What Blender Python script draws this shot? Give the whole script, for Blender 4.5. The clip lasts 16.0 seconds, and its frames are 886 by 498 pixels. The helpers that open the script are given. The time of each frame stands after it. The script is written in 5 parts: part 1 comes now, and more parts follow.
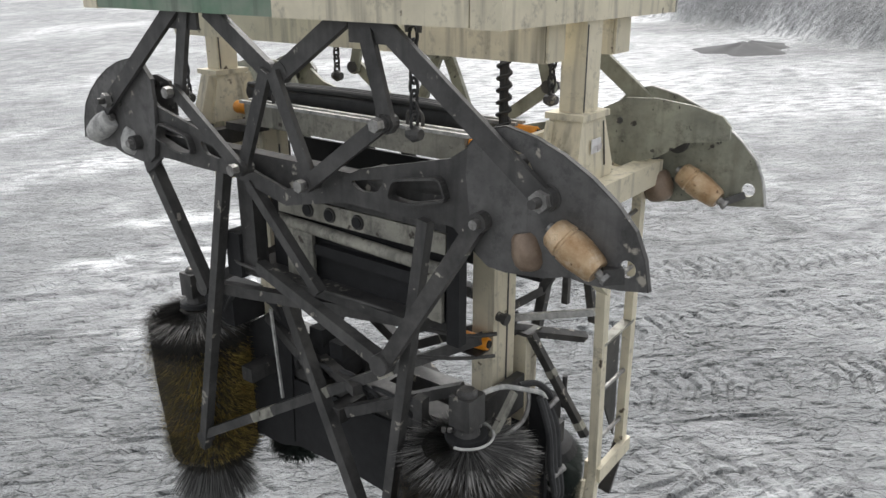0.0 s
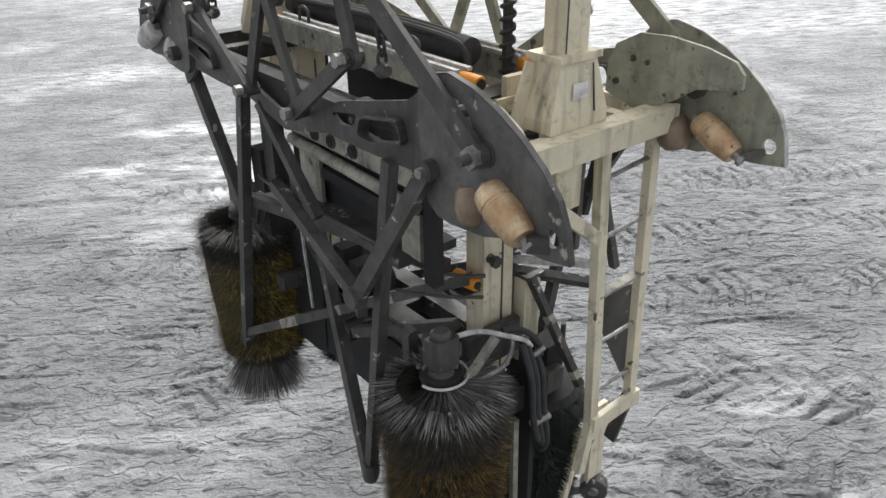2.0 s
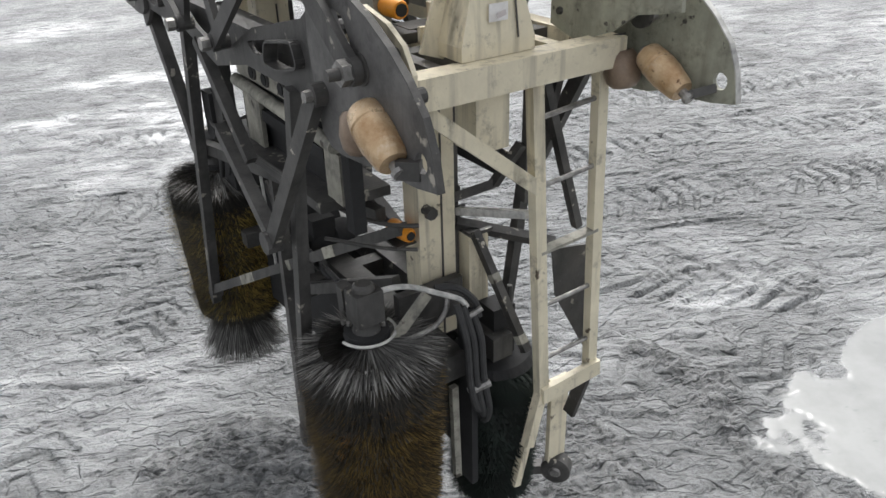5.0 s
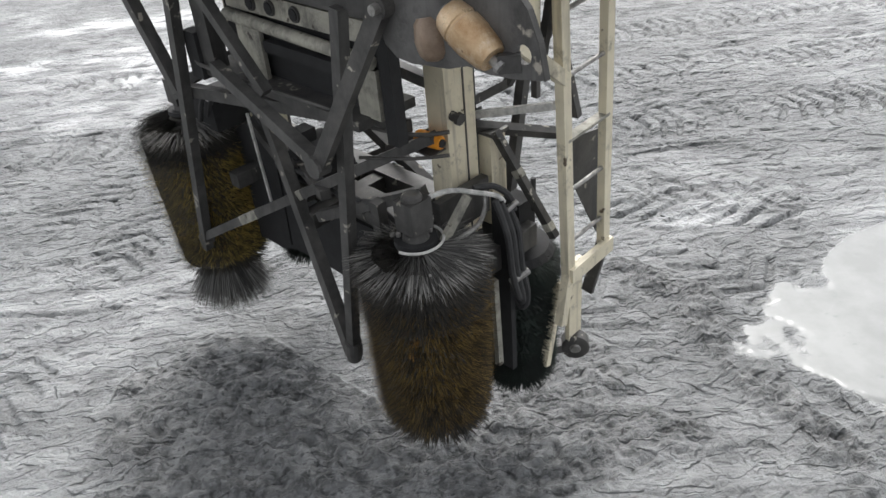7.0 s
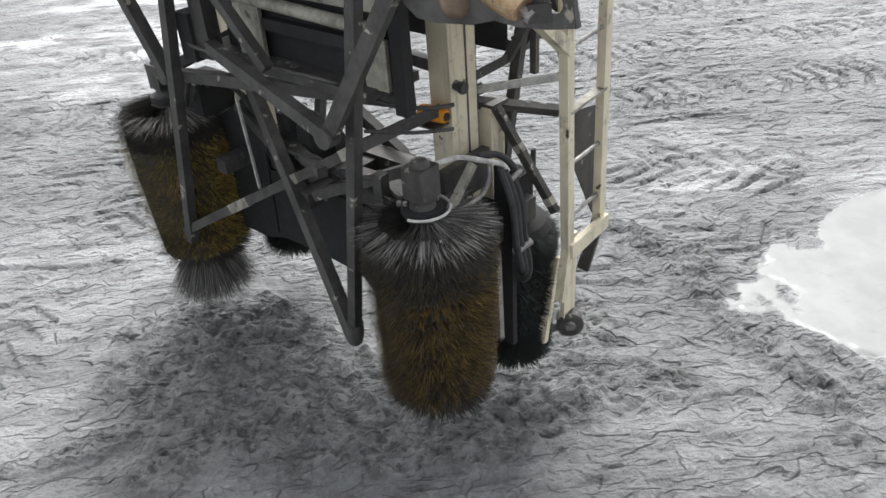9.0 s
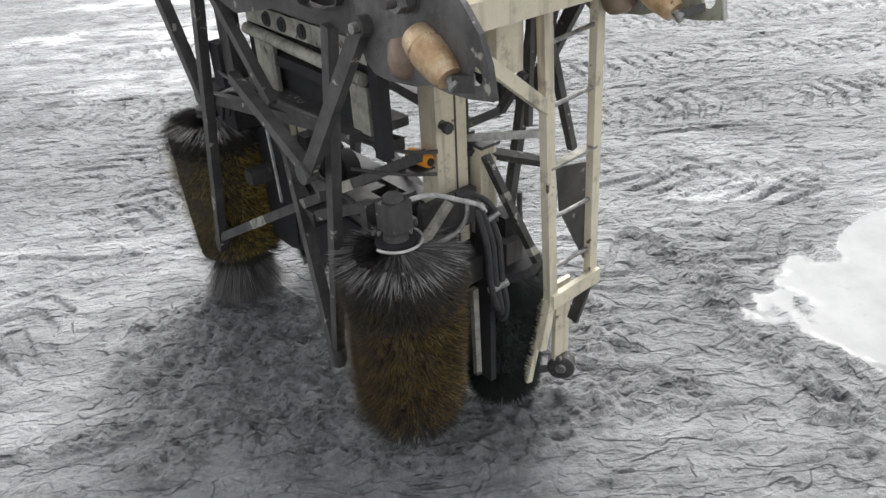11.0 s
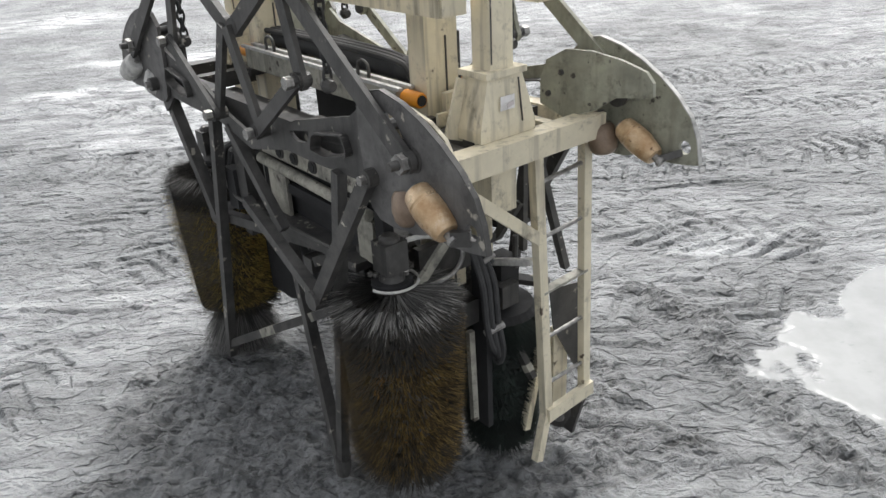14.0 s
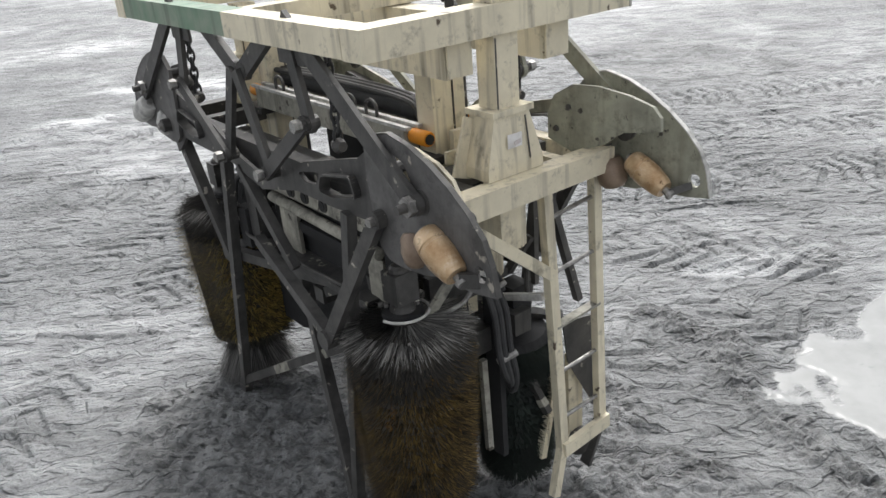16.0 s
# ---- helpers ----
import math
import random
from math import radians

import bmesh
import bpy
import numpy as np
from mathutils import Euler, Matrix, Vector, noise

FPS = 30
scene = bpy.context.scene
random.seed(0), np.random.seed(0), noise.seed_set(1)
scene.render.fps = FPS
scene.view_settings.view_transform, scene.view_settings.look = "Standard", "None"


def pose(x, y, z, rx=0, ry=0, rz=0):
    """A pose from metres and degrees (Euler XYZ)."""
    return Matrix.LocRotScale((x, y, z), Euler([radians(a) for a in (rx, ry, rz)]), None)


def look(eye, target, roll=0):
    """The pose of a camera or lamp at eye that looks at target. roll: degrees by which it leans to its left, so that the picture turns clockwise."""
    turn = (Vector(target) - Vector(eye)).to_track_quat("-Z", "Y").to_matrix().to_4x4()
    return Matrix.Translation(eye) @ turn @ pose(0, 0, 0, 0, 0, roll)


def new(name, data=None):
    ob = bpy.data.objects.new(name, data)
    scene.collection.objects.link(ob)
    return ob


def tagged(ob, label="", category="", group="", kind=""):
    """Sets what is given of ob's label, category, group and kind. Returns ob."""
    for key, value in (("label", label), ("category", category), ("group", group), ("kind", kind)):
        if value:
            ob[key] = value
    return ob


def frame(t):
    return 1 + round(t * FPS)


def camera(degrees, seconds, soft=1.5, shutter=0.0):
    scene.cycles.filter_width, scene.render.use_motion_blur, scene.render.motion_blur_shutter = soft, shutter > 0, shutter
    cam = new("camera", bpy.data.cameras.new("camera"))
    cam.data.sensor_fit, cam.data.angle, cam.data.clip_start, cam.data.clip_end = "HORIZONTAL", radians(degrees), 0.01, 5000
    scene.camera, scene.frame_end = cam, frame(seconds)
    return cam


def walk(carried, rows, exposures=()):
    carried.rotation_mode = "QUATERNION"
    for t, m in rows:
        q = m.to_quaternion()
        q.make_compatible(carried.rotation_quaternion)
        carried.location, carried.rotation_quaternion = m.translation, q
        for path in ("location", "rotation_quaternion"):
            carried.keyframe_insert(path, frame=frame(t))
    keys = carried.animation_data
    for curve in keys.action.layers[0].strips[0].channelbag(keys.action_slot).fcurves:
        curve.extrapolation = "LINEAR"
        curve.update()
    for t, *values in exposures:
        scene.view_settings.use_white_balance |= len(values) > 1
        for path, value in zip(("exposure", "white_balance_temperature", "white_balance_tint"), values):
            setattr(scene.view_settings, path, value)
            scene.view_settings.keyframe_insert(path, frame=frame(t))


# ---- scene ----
CAMERA_ROWS = [
    (0.0, 0.044, -0.010, 4.109, 68.39, 2.91, -2.35),
    (0.5, 0.019, -0.016, 4.022, 65.20, 3.08, -0.95),
    (1.0, 0.001, -0.016, 3.951, 64.00, 1.44, -0.70),
    (1.5, 0.000, -0.009, 3.867, 63.85, 2.34, -0.52),
    (2.0, 0.000, 0.000, 3.800, 63.35, 2.85, -1.43),
    (2.5, 0.022, 0.003, 3.724, 63.27, 3.05, -2.77),
    (3.0, 0.047, 0.026, 3.666, 62.64, 3.73, -5.66),
    (3.5, 0.062, 0.024, 3.579, 62.01, 4.39, -5.46),
    (4.0, 0.064, 0.007, 3.508, 61.43, 3.97, -5.52),
    (4.2, 0.060, -0.017, 3.486, 61.62, 4.19, -5.81),
    (6.3, 0.067, -0.126, 3.180, 57.74, 4.80, -5.42),
    (6.5, 0.071, -0.142, 3.138, 57.74, 4.86, -5.48),
    (7.0, 0.099, -0.191, 3.069, 57.84, 4.88, -6.78),
    (7.5, 0.123, -0.238, 2.988, 58.02, 4.67, -7.43),
    (8.0, 0.154, -0.303, 2.896, 57.78, 5.03, -6.08),
    (8.2, 0.163, -0.332, 2.867, 57.72, 5.03, -6.41),
    (10.3, 0.163, -0.401, 2.839, 58.03, 3.93, -3.77),
    (10.5, 0.162, -0.408, 2.814, 58.68, 4.60, -3.42),
    (11.0, 0.149, -0.410, 2.823, 58.52, 3.71, -3.81),
    (11.5, 0.152, -0.404, 2.827, 58.78, 4.16, -3.58),
    (12.0, 0.160, -0.406, 2.823, 59.14, 4.05, -3.58),
    (12.5, 0.155, -0.407, 2.833, 59.45, 3.75, -3.66),
    (13.0, 0.151, -0.408, 2.830, 59.82, 4.14, -3.20),
    (13.5, 0.155, -0.402, 2.841, 61.93, 4.10, -3.64),
    (14.0, 0.150, -0.407, 2.835, 62.38, 3.61, -3.62),
    (14.5, 0.143, -0.403, 2.846, 63.11, 3.71, -3.15),
    (15.0, 0.139, -0.406, 2.839, 63.20, 3.80, -2.16),
    (15.5, 0.147, -0.404, 2.843, 63.44, 4.38, -2.76),
    (16.0, 0.161, -0.400, 2.845, 64.00, 4.45, -2.82),
]
FRAME_ROWS = [
    (0.0, 0.667, 2.724, 3.246, 1.20, 3.11, 49.85),
    (0.5, 0.545, 2.582, 3.187, 1.13, 4.98, 48.85),
    (1.0, 0.464, 2.507, 3.114, 1.49, 4.48, 46.27),
    (1.5, 0.468, 2.514, 3.023, 2.28, 5.12, 42.52),
    (2.0, 0.469, 2.528, 2.944, 2.30, 0.85, 37.82),
    (2.5, 0.511, 2.531, 2.881, 2.69, -1.20, 33.35),
    (3.0, 0.525, 2.482, 2.845, 2.36, 0.19, 29.59),
    (3.5, 0.475, 2.364, 2.817, 1.21, 0.84, 26.84),
    (4.0, 0.416, 2.253, 2.804, -0.08, 2.88, 25.57),
    (4.2, 0.388, 2.210, 2.796, -0.31, 3.46, 25.70),
    (6.3, 0.462, 2.330, 2.574, 2.34, 0.60, 34.41),
    (6.5, 0.505, 2.334, 2.573, 1.86, -0.10, 35.12),
    (7.0, 0.640, 2.375, 2.507, 1.67, -1.07, 38.96),
    (7.5, 0.713, 2.332, 2.499, 0.23, -1.35, 41.74),
    (8.0, 0.756, 2.296, 2.453, -0.31, -0.96, 43.92),
    (8.2, 0.760, 2.282, 2.429, 0.25, -0.83, 44.42),
    (10.3, 0.567, 2.356, 2.236, 1.69, 1.45, 40.38),
    (10.5, 0.551, 2.353, 2.198, 1.38, 1.40, 38.79),
    (11.0, 0.522, 2.290, 2.174, 0.50, 1.10, 35.90),
    (11.5, 0.516, 2.303, 2.113, 0.45, 1.48, 35.02),
    (12.0, 0.511, 2.319, 2.047, 0.20, 1.34, 35.57),
    (12.5, 0.501, 2.331, 2.002, -0.27, 1.30, 36.30),
    (13.0, 0.506, 2.344, 1.947, -0.26, 1.37, 36.58),
    (13.5, 0.505, 2.357, 1.888, -0.53, 1.64, 36.35),
    (14.0, 0.494, 2.351, 1.827, -0.58, 1.66, 35.99),
    (14.5, 0.484, 2.345, 1.782, -0.76, 1.64, 35.78),
    (15.0, 0.462, 2.335, 1.769, -0.83, 0.59, 36.12),
    (15.5, 0.467, 2.327, 1.775, -0.83, 0.71, 36.13),
    (16.0, 0.477, 2.329, 1.785, -1.03, 1.06, 36.24),
]
CARRIAGE_ROWS = [
    (0.0, 0.667, 2.724, 3.246, 1.20, 3.11, 49.85),
    (0.5, 0.545, 2.582, 3.180, 1.13, 4.98, 48.85),
    (1.0, 0.464, 2.506, 3.105, 1.49, 4.48, 46.27),
    (1.5, 0.467, 2.514, 3.015, 2.28, 5.12, 42.52),
    (2.0, 0.468, 2.528, 2.942, 2.30, 0.85, 37.82),
    (2.5, 0.511, 2.531, 2.874, 2.69, -1.20, 33.35),
    (3.0, 0.524, 2.482, 2.839, 2.36, 0.19, 29.59),
    (3.5, 0.474, 2.364, 2.813, 1.21, 0.84, 26.84),
    (4.0, 0.415, 2.253, 2.793, -0.08, 2.88, 25.57),
    (4.2, 0.388, 2.210, 2.786, -0.31, 3.46, 25.70),
    (6.3, 0.462, 2.331, 2.553, 2.34, 0.60, 34.41),
    (6.5, 0.505, 2.335, 2.550, 1.86, -0.10, 35.12),
    (7.0, 0.640, 2.375, 2.495, 1.67, -1.07, 38.96),
    (7.5, 0.713, 2.332, 2.480, 0.23, -1.35, 41.74),
    (8.0, 0.756, 2.296, 2.438, -0.31, -0.96, 43.92),
    (8.2, 0.760, 2.283, 2.422, 0.25, -0.83, 44.42),
    (10.3, 0.567, 2.356, 2.230, 1.69, 1.45, 40.38),
    (10.5, 0.552, 2.353, 2.202, 1.38, 1.40, 38.79),
    (11.0, 0.523, 2.290, 2.214, 0.50, 1.10, 35.90),
    (11.5, 0.519, 2.304, 2.232, 0.45, 1.48, 35.02),
    (12.0, 0.515, 2.321, 2.243, 0.20, 1.34, 35.57),
    (12.5, 0.505, 2.335, 2.253, -0.27, 1.30, 36.30),
    (13.0, 0.511, 2.349, 2.260, -0.26, 1.37, 36.58),
    (13.5, 0.511, 2.366, 2.266, -0.53, 1.64, 36.35),
    (14.0, 0.502, 2.362, 2.257, -0.58, 1.66, 35.99),
    (14.5, 0.491, 2.358, 2.260, -0.76, 1.64, 35.78),
    (15.0, 0.462, 2.343, 2.246, -0.83, 0.59, 36.12),
    (15.5, 0.468, 2.336, 2.249, -0.83, 0.71, 36.13),
    (16.0, 0.479, 2.341, 2.254, -1.03, 1.06, 36.24),
]
HOIST_ROWS = [
    (0.0, 0.667, 2.724, 3.246, 1.20, 3.11, 49.85),
    (0.5, 0.545, 2.582, 3.187, 1.13, 4.98, 48.85),
    (1.0, 0.464, 2.507, 3.114, 1.49, 4.48, 46.27),
    (1.5, 0.468, 2.514, 3.023, 2.28, 5.12, 42.52),
    (2.0, 0.469, 2.528, 2.944, 2.30, 0.85, 37.82),
    (2.5, 0.511, 2.531, 2.881, 2.69, -1.20, 33.35),
    (3.0, 0.525, 2.482, 2.845, 2.36, 0.19, 29.59),
    (3.5, 0.475, 2.364, 2.817, 1.21, 0.84, 26.84),
    (4.0, 0.416, 2.253, 2.804, -0.08, 2.88, 25.57),
    (4.2, 0.388, 2.210, 2.796, -0.31, 3.46, 25.70),
    (6.3, 0.462, 2.330, 2.574, 2.34, 0.60, 34.41),
    (6.5, 0.505, 2.334, 2.573, 1.86, -0.10, 35.12),
    (7.0, 0.640, 2.375, 2.507, 1.67, -1.07, 38.96),
    (7.5, 0.713, 2.332, 2.499, 0.23, -1.35, 41.74),
    (8.0, 0.756, 2.296, 2.453, -0.31, -0.96, 43.92),
    (8.2, 0.760, 2.282, 2.429, 0.25, -0.83, 44.42),
    (10.3, 0.567, 2.356, 2.236, 1.69, 1.45, 40.38),
    (10.5, 0.551, 2.353, 2.198, 1.38, 1.40, 38.79),
    (11.0, 0.522, 2.290, 2.174, 0.50, 1.10, 35.90),
    (11.5, 0.516, 2.303, 2.113, 0.45, 1.48, 35.02),
    (12.0, 0.511, 2.319, 2.047, 0.20, 1.34, 35.57),
    (12.5, 0.501, 2.331, 2.002, -0.27, 1.30, 36.30),
    (13.0, 0.506, 2.344, 1.950, -0.26, 1.37, 36.58),
    (13.5, 0.505, 2.357, 1.896, -0.53, 1.64, 36.35),
    (14.0, 0.494, 2.351, 1.845, -0.58, 1.66, 35.99),
    (14.5, 0.484, 2.345, 1.800, -0.76, 1.64, 35.78),
    (15.0, 0.462, 2.334, 1.780, -0.83, 0.59, 36.12),
    (15.5, 0.467, 2.326, 1.747, -0.83, 0.71, 36.13),
    (16.0, 0.477, 2.327, 1.733, -1.03, 1.06, 36.24),
]
EXPO, SKY = 0.1, 0.265
EXPOSURES = [(0.0, -0.03), (2.5, -0.05), (4.2, 0.0), (6.3, 0.08), (8.2, 0.15), (10.3, 0.27), (12.5, 0.27), (14.0, 0.12), (16.0, 0.0)]
MUD_DARK, MUD_LIGHT, MUD_WET_SHADE = (0.082, 0.087, 0.088), (0.205, 0.215, 0.217), (0.035, 0.036, 0.037)
FROST_DULL, FROST_GLARE = (0.285, 0.298, 0.30), (0.76, 0.775, 0.78)
SPILL_DARK, SPILL_LIGHT, POOL = (0.075, 0.077, 0.077), (0.29, 0.296, 0.296), (0.275, 0.283, 0.278)
GRIT = (0.215, 0.223, 0.227)
LENS = 58.95
cam = camera(LENS, 16.0, soft=1.5)
walk(cam, [(r[0], pose(*r[1:])) for r in CAMERA_ROWS], exposures=[(t, EXPO + e, 6500, 10) for t, e in EXPOSURES])

# ---- sky and sun: a bright overcast day ----
SUN_EL, SUN_ROT = 52.0, 12.0
world = bpy.data.worlds.new("overcast_sky")
scene.world = world
world.use_nodes = True
wn, wl = world.node_tree.nodes, world.node_tree.links
sky = wn.new("ShaderNodeTexSky")
sky.sky_type, sky.sun_disc = "NISHITA", False
sky.sun_elevation, sky.sun_rotation = radians(SUN_EL), radians(SUN_ROT)
sky.dust_density, sky.air_density = 4.0, 1.0
grey = wn.new("ShaderNodeHueSaturation")
grey.inputs["Saturation"].default_value = 0.17
wl.new(sky.outputs[0], grey.inputs["Color"])
wl.new(grey.outputs[0], wn["Background"].inputs["Color"])
wn["Background"].inputs["Strength"].default_value = SKY
sun_data = bpy.data.lights.new("sun", "SUN")
sun_data.energy, sun_data.angle, sun_data.color = 1.3, radians(25), (1.0, 0.985, 0.96)
sun = new("sun", sun_data)
a, e = radians(SUN_ROT), radians(SUN_EL)
sun.matrix_world = look((0, 0, 0), (-math.sin(a) * math.cos(e), -math.cos(a) * math.cos(e), -math.sin(e)))


# ---- materials ----
def material(name, base, second, rough=0.6, metal=0.0, scale=6.0, streak=None, bump=0.25, speck=None, rough2=None, amount=0.5, strands=None, grime=None, grime_from=0.51):
    """Two-scale mottled surface: base and second colour mixed by noise, optional vertical streaks and specks of a third colour."""
    m = bpy.data.materials.new(name)
    m.use_nodes = True
    n, l = m.node_tree.nodes, m.node_tree.links
    b = n["Principled BSDF"]
    tc = n.new("ShaderNodeTexCoord")
    info = n.new("ShaderNodeObjectInfo")
    shift = n.new("ShaderNodeVectorMath")
    shift.operation = "ADD"
    l.new(tc.outputs["Object"], shift.inputs[0])
    l.new(info.outputs["Random"], shift.inputs[1])
    n1 = n.new("ShaderNodeTexNoise")
    n1.inputs["Scale"].default_value, n1.inputs["Detail"].default_value, n1.inputs["Roughness"].default_value = scale, 8, 0.65
    l.new(shift.outputs[0], n1.inputs["Vector"])
    ramp = n.new("ShaderNodeValToRGB")
    ramp.color_ramp.elements[0].position, ramp.color_ramp.elements[1].position = 0.5 - 0.18, 0.5 + 0.2
    ramp.color_ramp.elements[0].color, ramp.color_ramp.elements[1].color = (0, 0, 0, 1), (amount * 2, amount * 2, amount * 2, 1)
    l.new(n1.outputs["Fac"], ramp.inputs["Fac"])
    mix = n.new("ShaderNodeMixRGB")
    mix.inputs["Color1"].default_value, mix.inputs["Color2"].default_value = (*base, 1), (*second, 1)
    l.new(ramp.outputs["Color"], mix.inputs["Fac"])
    col = mix.outputs["Color"]
    if streak:
        mp = n.new("ShaderNodeMapping")
        mp.inputs["Scale"].default_value = (20, 20, 1.6)
        l.new(shift.outputs[0], mp.inputs["Vector"])
        n2 = n.new("ShaderNodeTexNoise")
        n2.inputs["Scale"].default_value, n2.inputs["Detail"].default_value = 1.0, 5
        l.new(mp.outputs[0], n2.inputs["Vector"])
        r2 = n.new("ShaderNodeValToRGB")
        r2.color_ramp.elements[0].position, r2.color_ramp.elements[1].position = 0.52, 0.80
        r2.color_ramp.elements[1].color = (0.8, 0.8, 0.8, 1)
        l.new(n2.outputs["Fac"], r2.inputs["Fac"])
        mx = n.new("ShaderNodeMixRGB")
        mx.inputs["Color2"].default_value = (*streak, 1)
        l.new(col, mx.inputs["Color1"])
        l.new(r2.outputs["Color"], mx.inputs["Fac"])
        col = mx.outputs["Color"]
    if strands:
        g = n.new("ShaderNodeNewGeometry")
        r4 = n.new("ShaderNodeValToRGB")
        r4.color_ramp.elements[0].position, r4.color_ramp.elements[1].position = 0.25, 0.95
        l.new(g.outputs["Random Per Island"], r4.inputs["Fac"])
        mx = n.new("ShaderNodeMixRGB")
        mx.inputs["Color2"].default_value = (*strands, 1)
        l.new(col, mx.inputs["Color1"])
        l.new(r4.outputs["Color"], mx.inputs["Fac"])
        col = mx.outputs["Color"]
    if grime:
        n5 = n.new("ShaderNodeTexNoise")
        n5.inputs["Scale"].default_value, n5.inputs["Detail"].default_value, n5.inputs["Roughness"].default_value = 11.0, 9, 0.75
        l.new(shift.outputs[0], n5.inputs["Vector"])
        r5 = n.new("ShaderNodeValToRGB")
        r5.color_ramp.elements[0].position, r5.color_ramp.elements[1].position = grime_from, grime_from + 0.2
        r5.color_ramp.elements[1].color = (0.9, 0.9, 0.9, 1)
        l.new(n5.outputs["Fac"], r5.inputs["Fac"])
        mx = n.new("ShaderNodeMixRGB")
        mx.inputs["Color2"].default_value = (*grime, 1)
        l.new(col, mx.inputs["Color1"])
        l.new(r5.outputs["Color"], mx.inputs["Fac"])
        col = mx.outputs["Color"]
    if speck:
        n3 = n.new("ShaderNodeTexNoise")
        n3.inputs["Scale"].default_value, n3.inputs["Detail"].default_value = scale * 2.3, 6
        l.new(shift.outputs[0], n3.inputs["Vector"])
        r3 = n.new("ShaderNodeValToRGB")
        r3.color_ramp.elements[0].position, r3.color_ramp.elements[1].position = 0.66, 0.70
        l.new(n3.outputs["Fac"], r3.inputs["Fac"])
        mx = n.new("ShaderNodeMixRGB")
        mx.inputs["Color2"].default_value = (*speck, 1)
        l.new(col, mx.inputs["Color1"])
        l.new(r3.outputs["Color"], mx.inputs["Fac"])
        col = mx.outputs["Color"]
    l.new(col, b.inputs["Base Color"])
    rr = n.new("ShaderNodeMapRange")
    rr.inputs["To Min"].default_value, rr.inputs["To Max"].default_value = rough, rough2 if rough2 is not None else min(1, rough + 0.2)
    l.new(n1.outputs["Fac"], rr.inputs["Value"])
    l.new(rr.outputs[0], b.inputs["Roughness"])
    b.inputs["Metallic"].default_value = metal
    fine = n.new("ShaderNodeTexNoise")
    fine.inputs["Scale"].default_value, fine.inputs["Detail"].default_value = scale * 12, 4
    l.new(shift.outputs[0], fine.inputs["Vector"])
    bp = n.new("ShaderNodeBump")
    bp.inputs["Strength"].default_value, bp.inputs["Distance"].default_value = bump, 0.004
    l.new(fine.outputs["Fac"], bp.inputs["Height"])
    l.new(bp.outputs[0], b.inputs["Normal"])
    return m


BEIGE = material("weathered_beige_paint", (0.76, 0.69, 0.52), (0.56, 0.51, 0.385), 0.45, 0, 5, streak=(0.10, 0.085, 0.065), speck=(0.09, 0.065, 0.04), amount=0.4, grime=(0.15, 0.135, 0.105), grime_from=0.55)
GRIMY = material("grimy_beige_paint", (0.44, 0.42, 0.35), (0.20, 0.195, 0.17), 0.5, 0, 7, streak=(0.06, 0.058, 0.05), speck=(0.06, 0.05, 0.04), amount=0.5, grime=(0.06, 0.058, 0.055))
OLIVE = material("greenish_grey_paint", (0.36, 0.36, 0.285), (0.19, 0.19, 0.155), 0.5, 0, 9, speck=(0.05, 0.045, 0.04), amount=0.45, grime=(0.075, 0.07, 0.058), grime_from=0.52, streak=(0.13, 0.125, 0.10))
SOOT = material("soot_black_steel", (0.030, 0.029, 0.028), (0.105, 0.101, 0.096), 0.46, 0.1, 7, speck=(0.30, 0.28, 0.24), streak=(0.018, 0.018, 0.018), amount=0.45)
SOOT_WORN = material("scuffed_black_steel", (0.030, 0.029, 0.028), (0.11, 0.105, 0.098), 0.4, 0.15, 9, speck=(0.42, 0.39, 0.33), amount=0.45)
GREY_PLATE = material("dark_grey_plate", (0.155, 0.15, 0.145), (0.06, 0.058, 0.056), 0.42, 0.1, 5, speck=(0.36, 0.33, 0.28), amount=0.5, streak=(0.045, 0.044, 0.042), grime=(0.035, 0.034, 0.033), grime_from=0.50)
BLACK = material("matt_near_black", (0.011, 0.011, 0.0115), (0.026, 0.026, 0.027), 0.75, 0, 14)
RUBBER = material("black_rubber", (0.02, 0.02, 0.021), (0.045, 0.045, 0.045), 0.6, 0, 20)
ORANGE = material("orange_plastic", (0.80, 0.30, 0.012), (0.52, 0.20, 0.02), 0.4, 0, 16, amount=0.3)
ROLLER = material("scuffed_roller_steel", (0.66, 0.50, 0.32), (0.36, 0.205, 0.09), 0.20, 0.4, 13, speck=(0.13, 0.065, 0.03), bump=0.7, amount=0.5, grime=(0.74, 0.64, 0.50), grime_from=0.52)
ROLLER_DULL = material("rusty_roller_steel", (0.32, 0.24, 0.175), (0.115, 0.075, 0.05), 0.3, 0.2, 8, speck=(0.07, 0.04, 0.025), amount=0.5)
STEEL = material("bare_worn_steel", (0.42, 0.41, 0.39), (0.13, 0.125, 0.12), 0.32, 0.7, 25, amount=0.5)
PALE = material("pale_mottled_paint", (0.64, 0.63, 0.60), (0.22, 0.22, 0.21), 0.5, 0, 22, amount=0.5)
WHITE = material("white_label_card", (0.80, 0.79, 0.78), (0.66, 0.64, 0.62), 0.5, 0, 30)
PINK = material("faded_label_print", (0.62, 0.55, 0.54), (0.50, 0.47, 0.46), 0.6, 0, 40)
GREEN = material("faded_green_paint", (0.10, 0.21, 0.13), (0.27, 0.30, 0.24), 0.5, 0, 4, streak=(0.05, 0.055, 0.05), amount=0.5)
BRISTLE_DARK = material("grimy_black_bristles", (0.020, 0.019, 0.018), (0.045, 0.043, 0.04), 0.75, 0, 30, strands=(0.085, 0.075, 0.06))
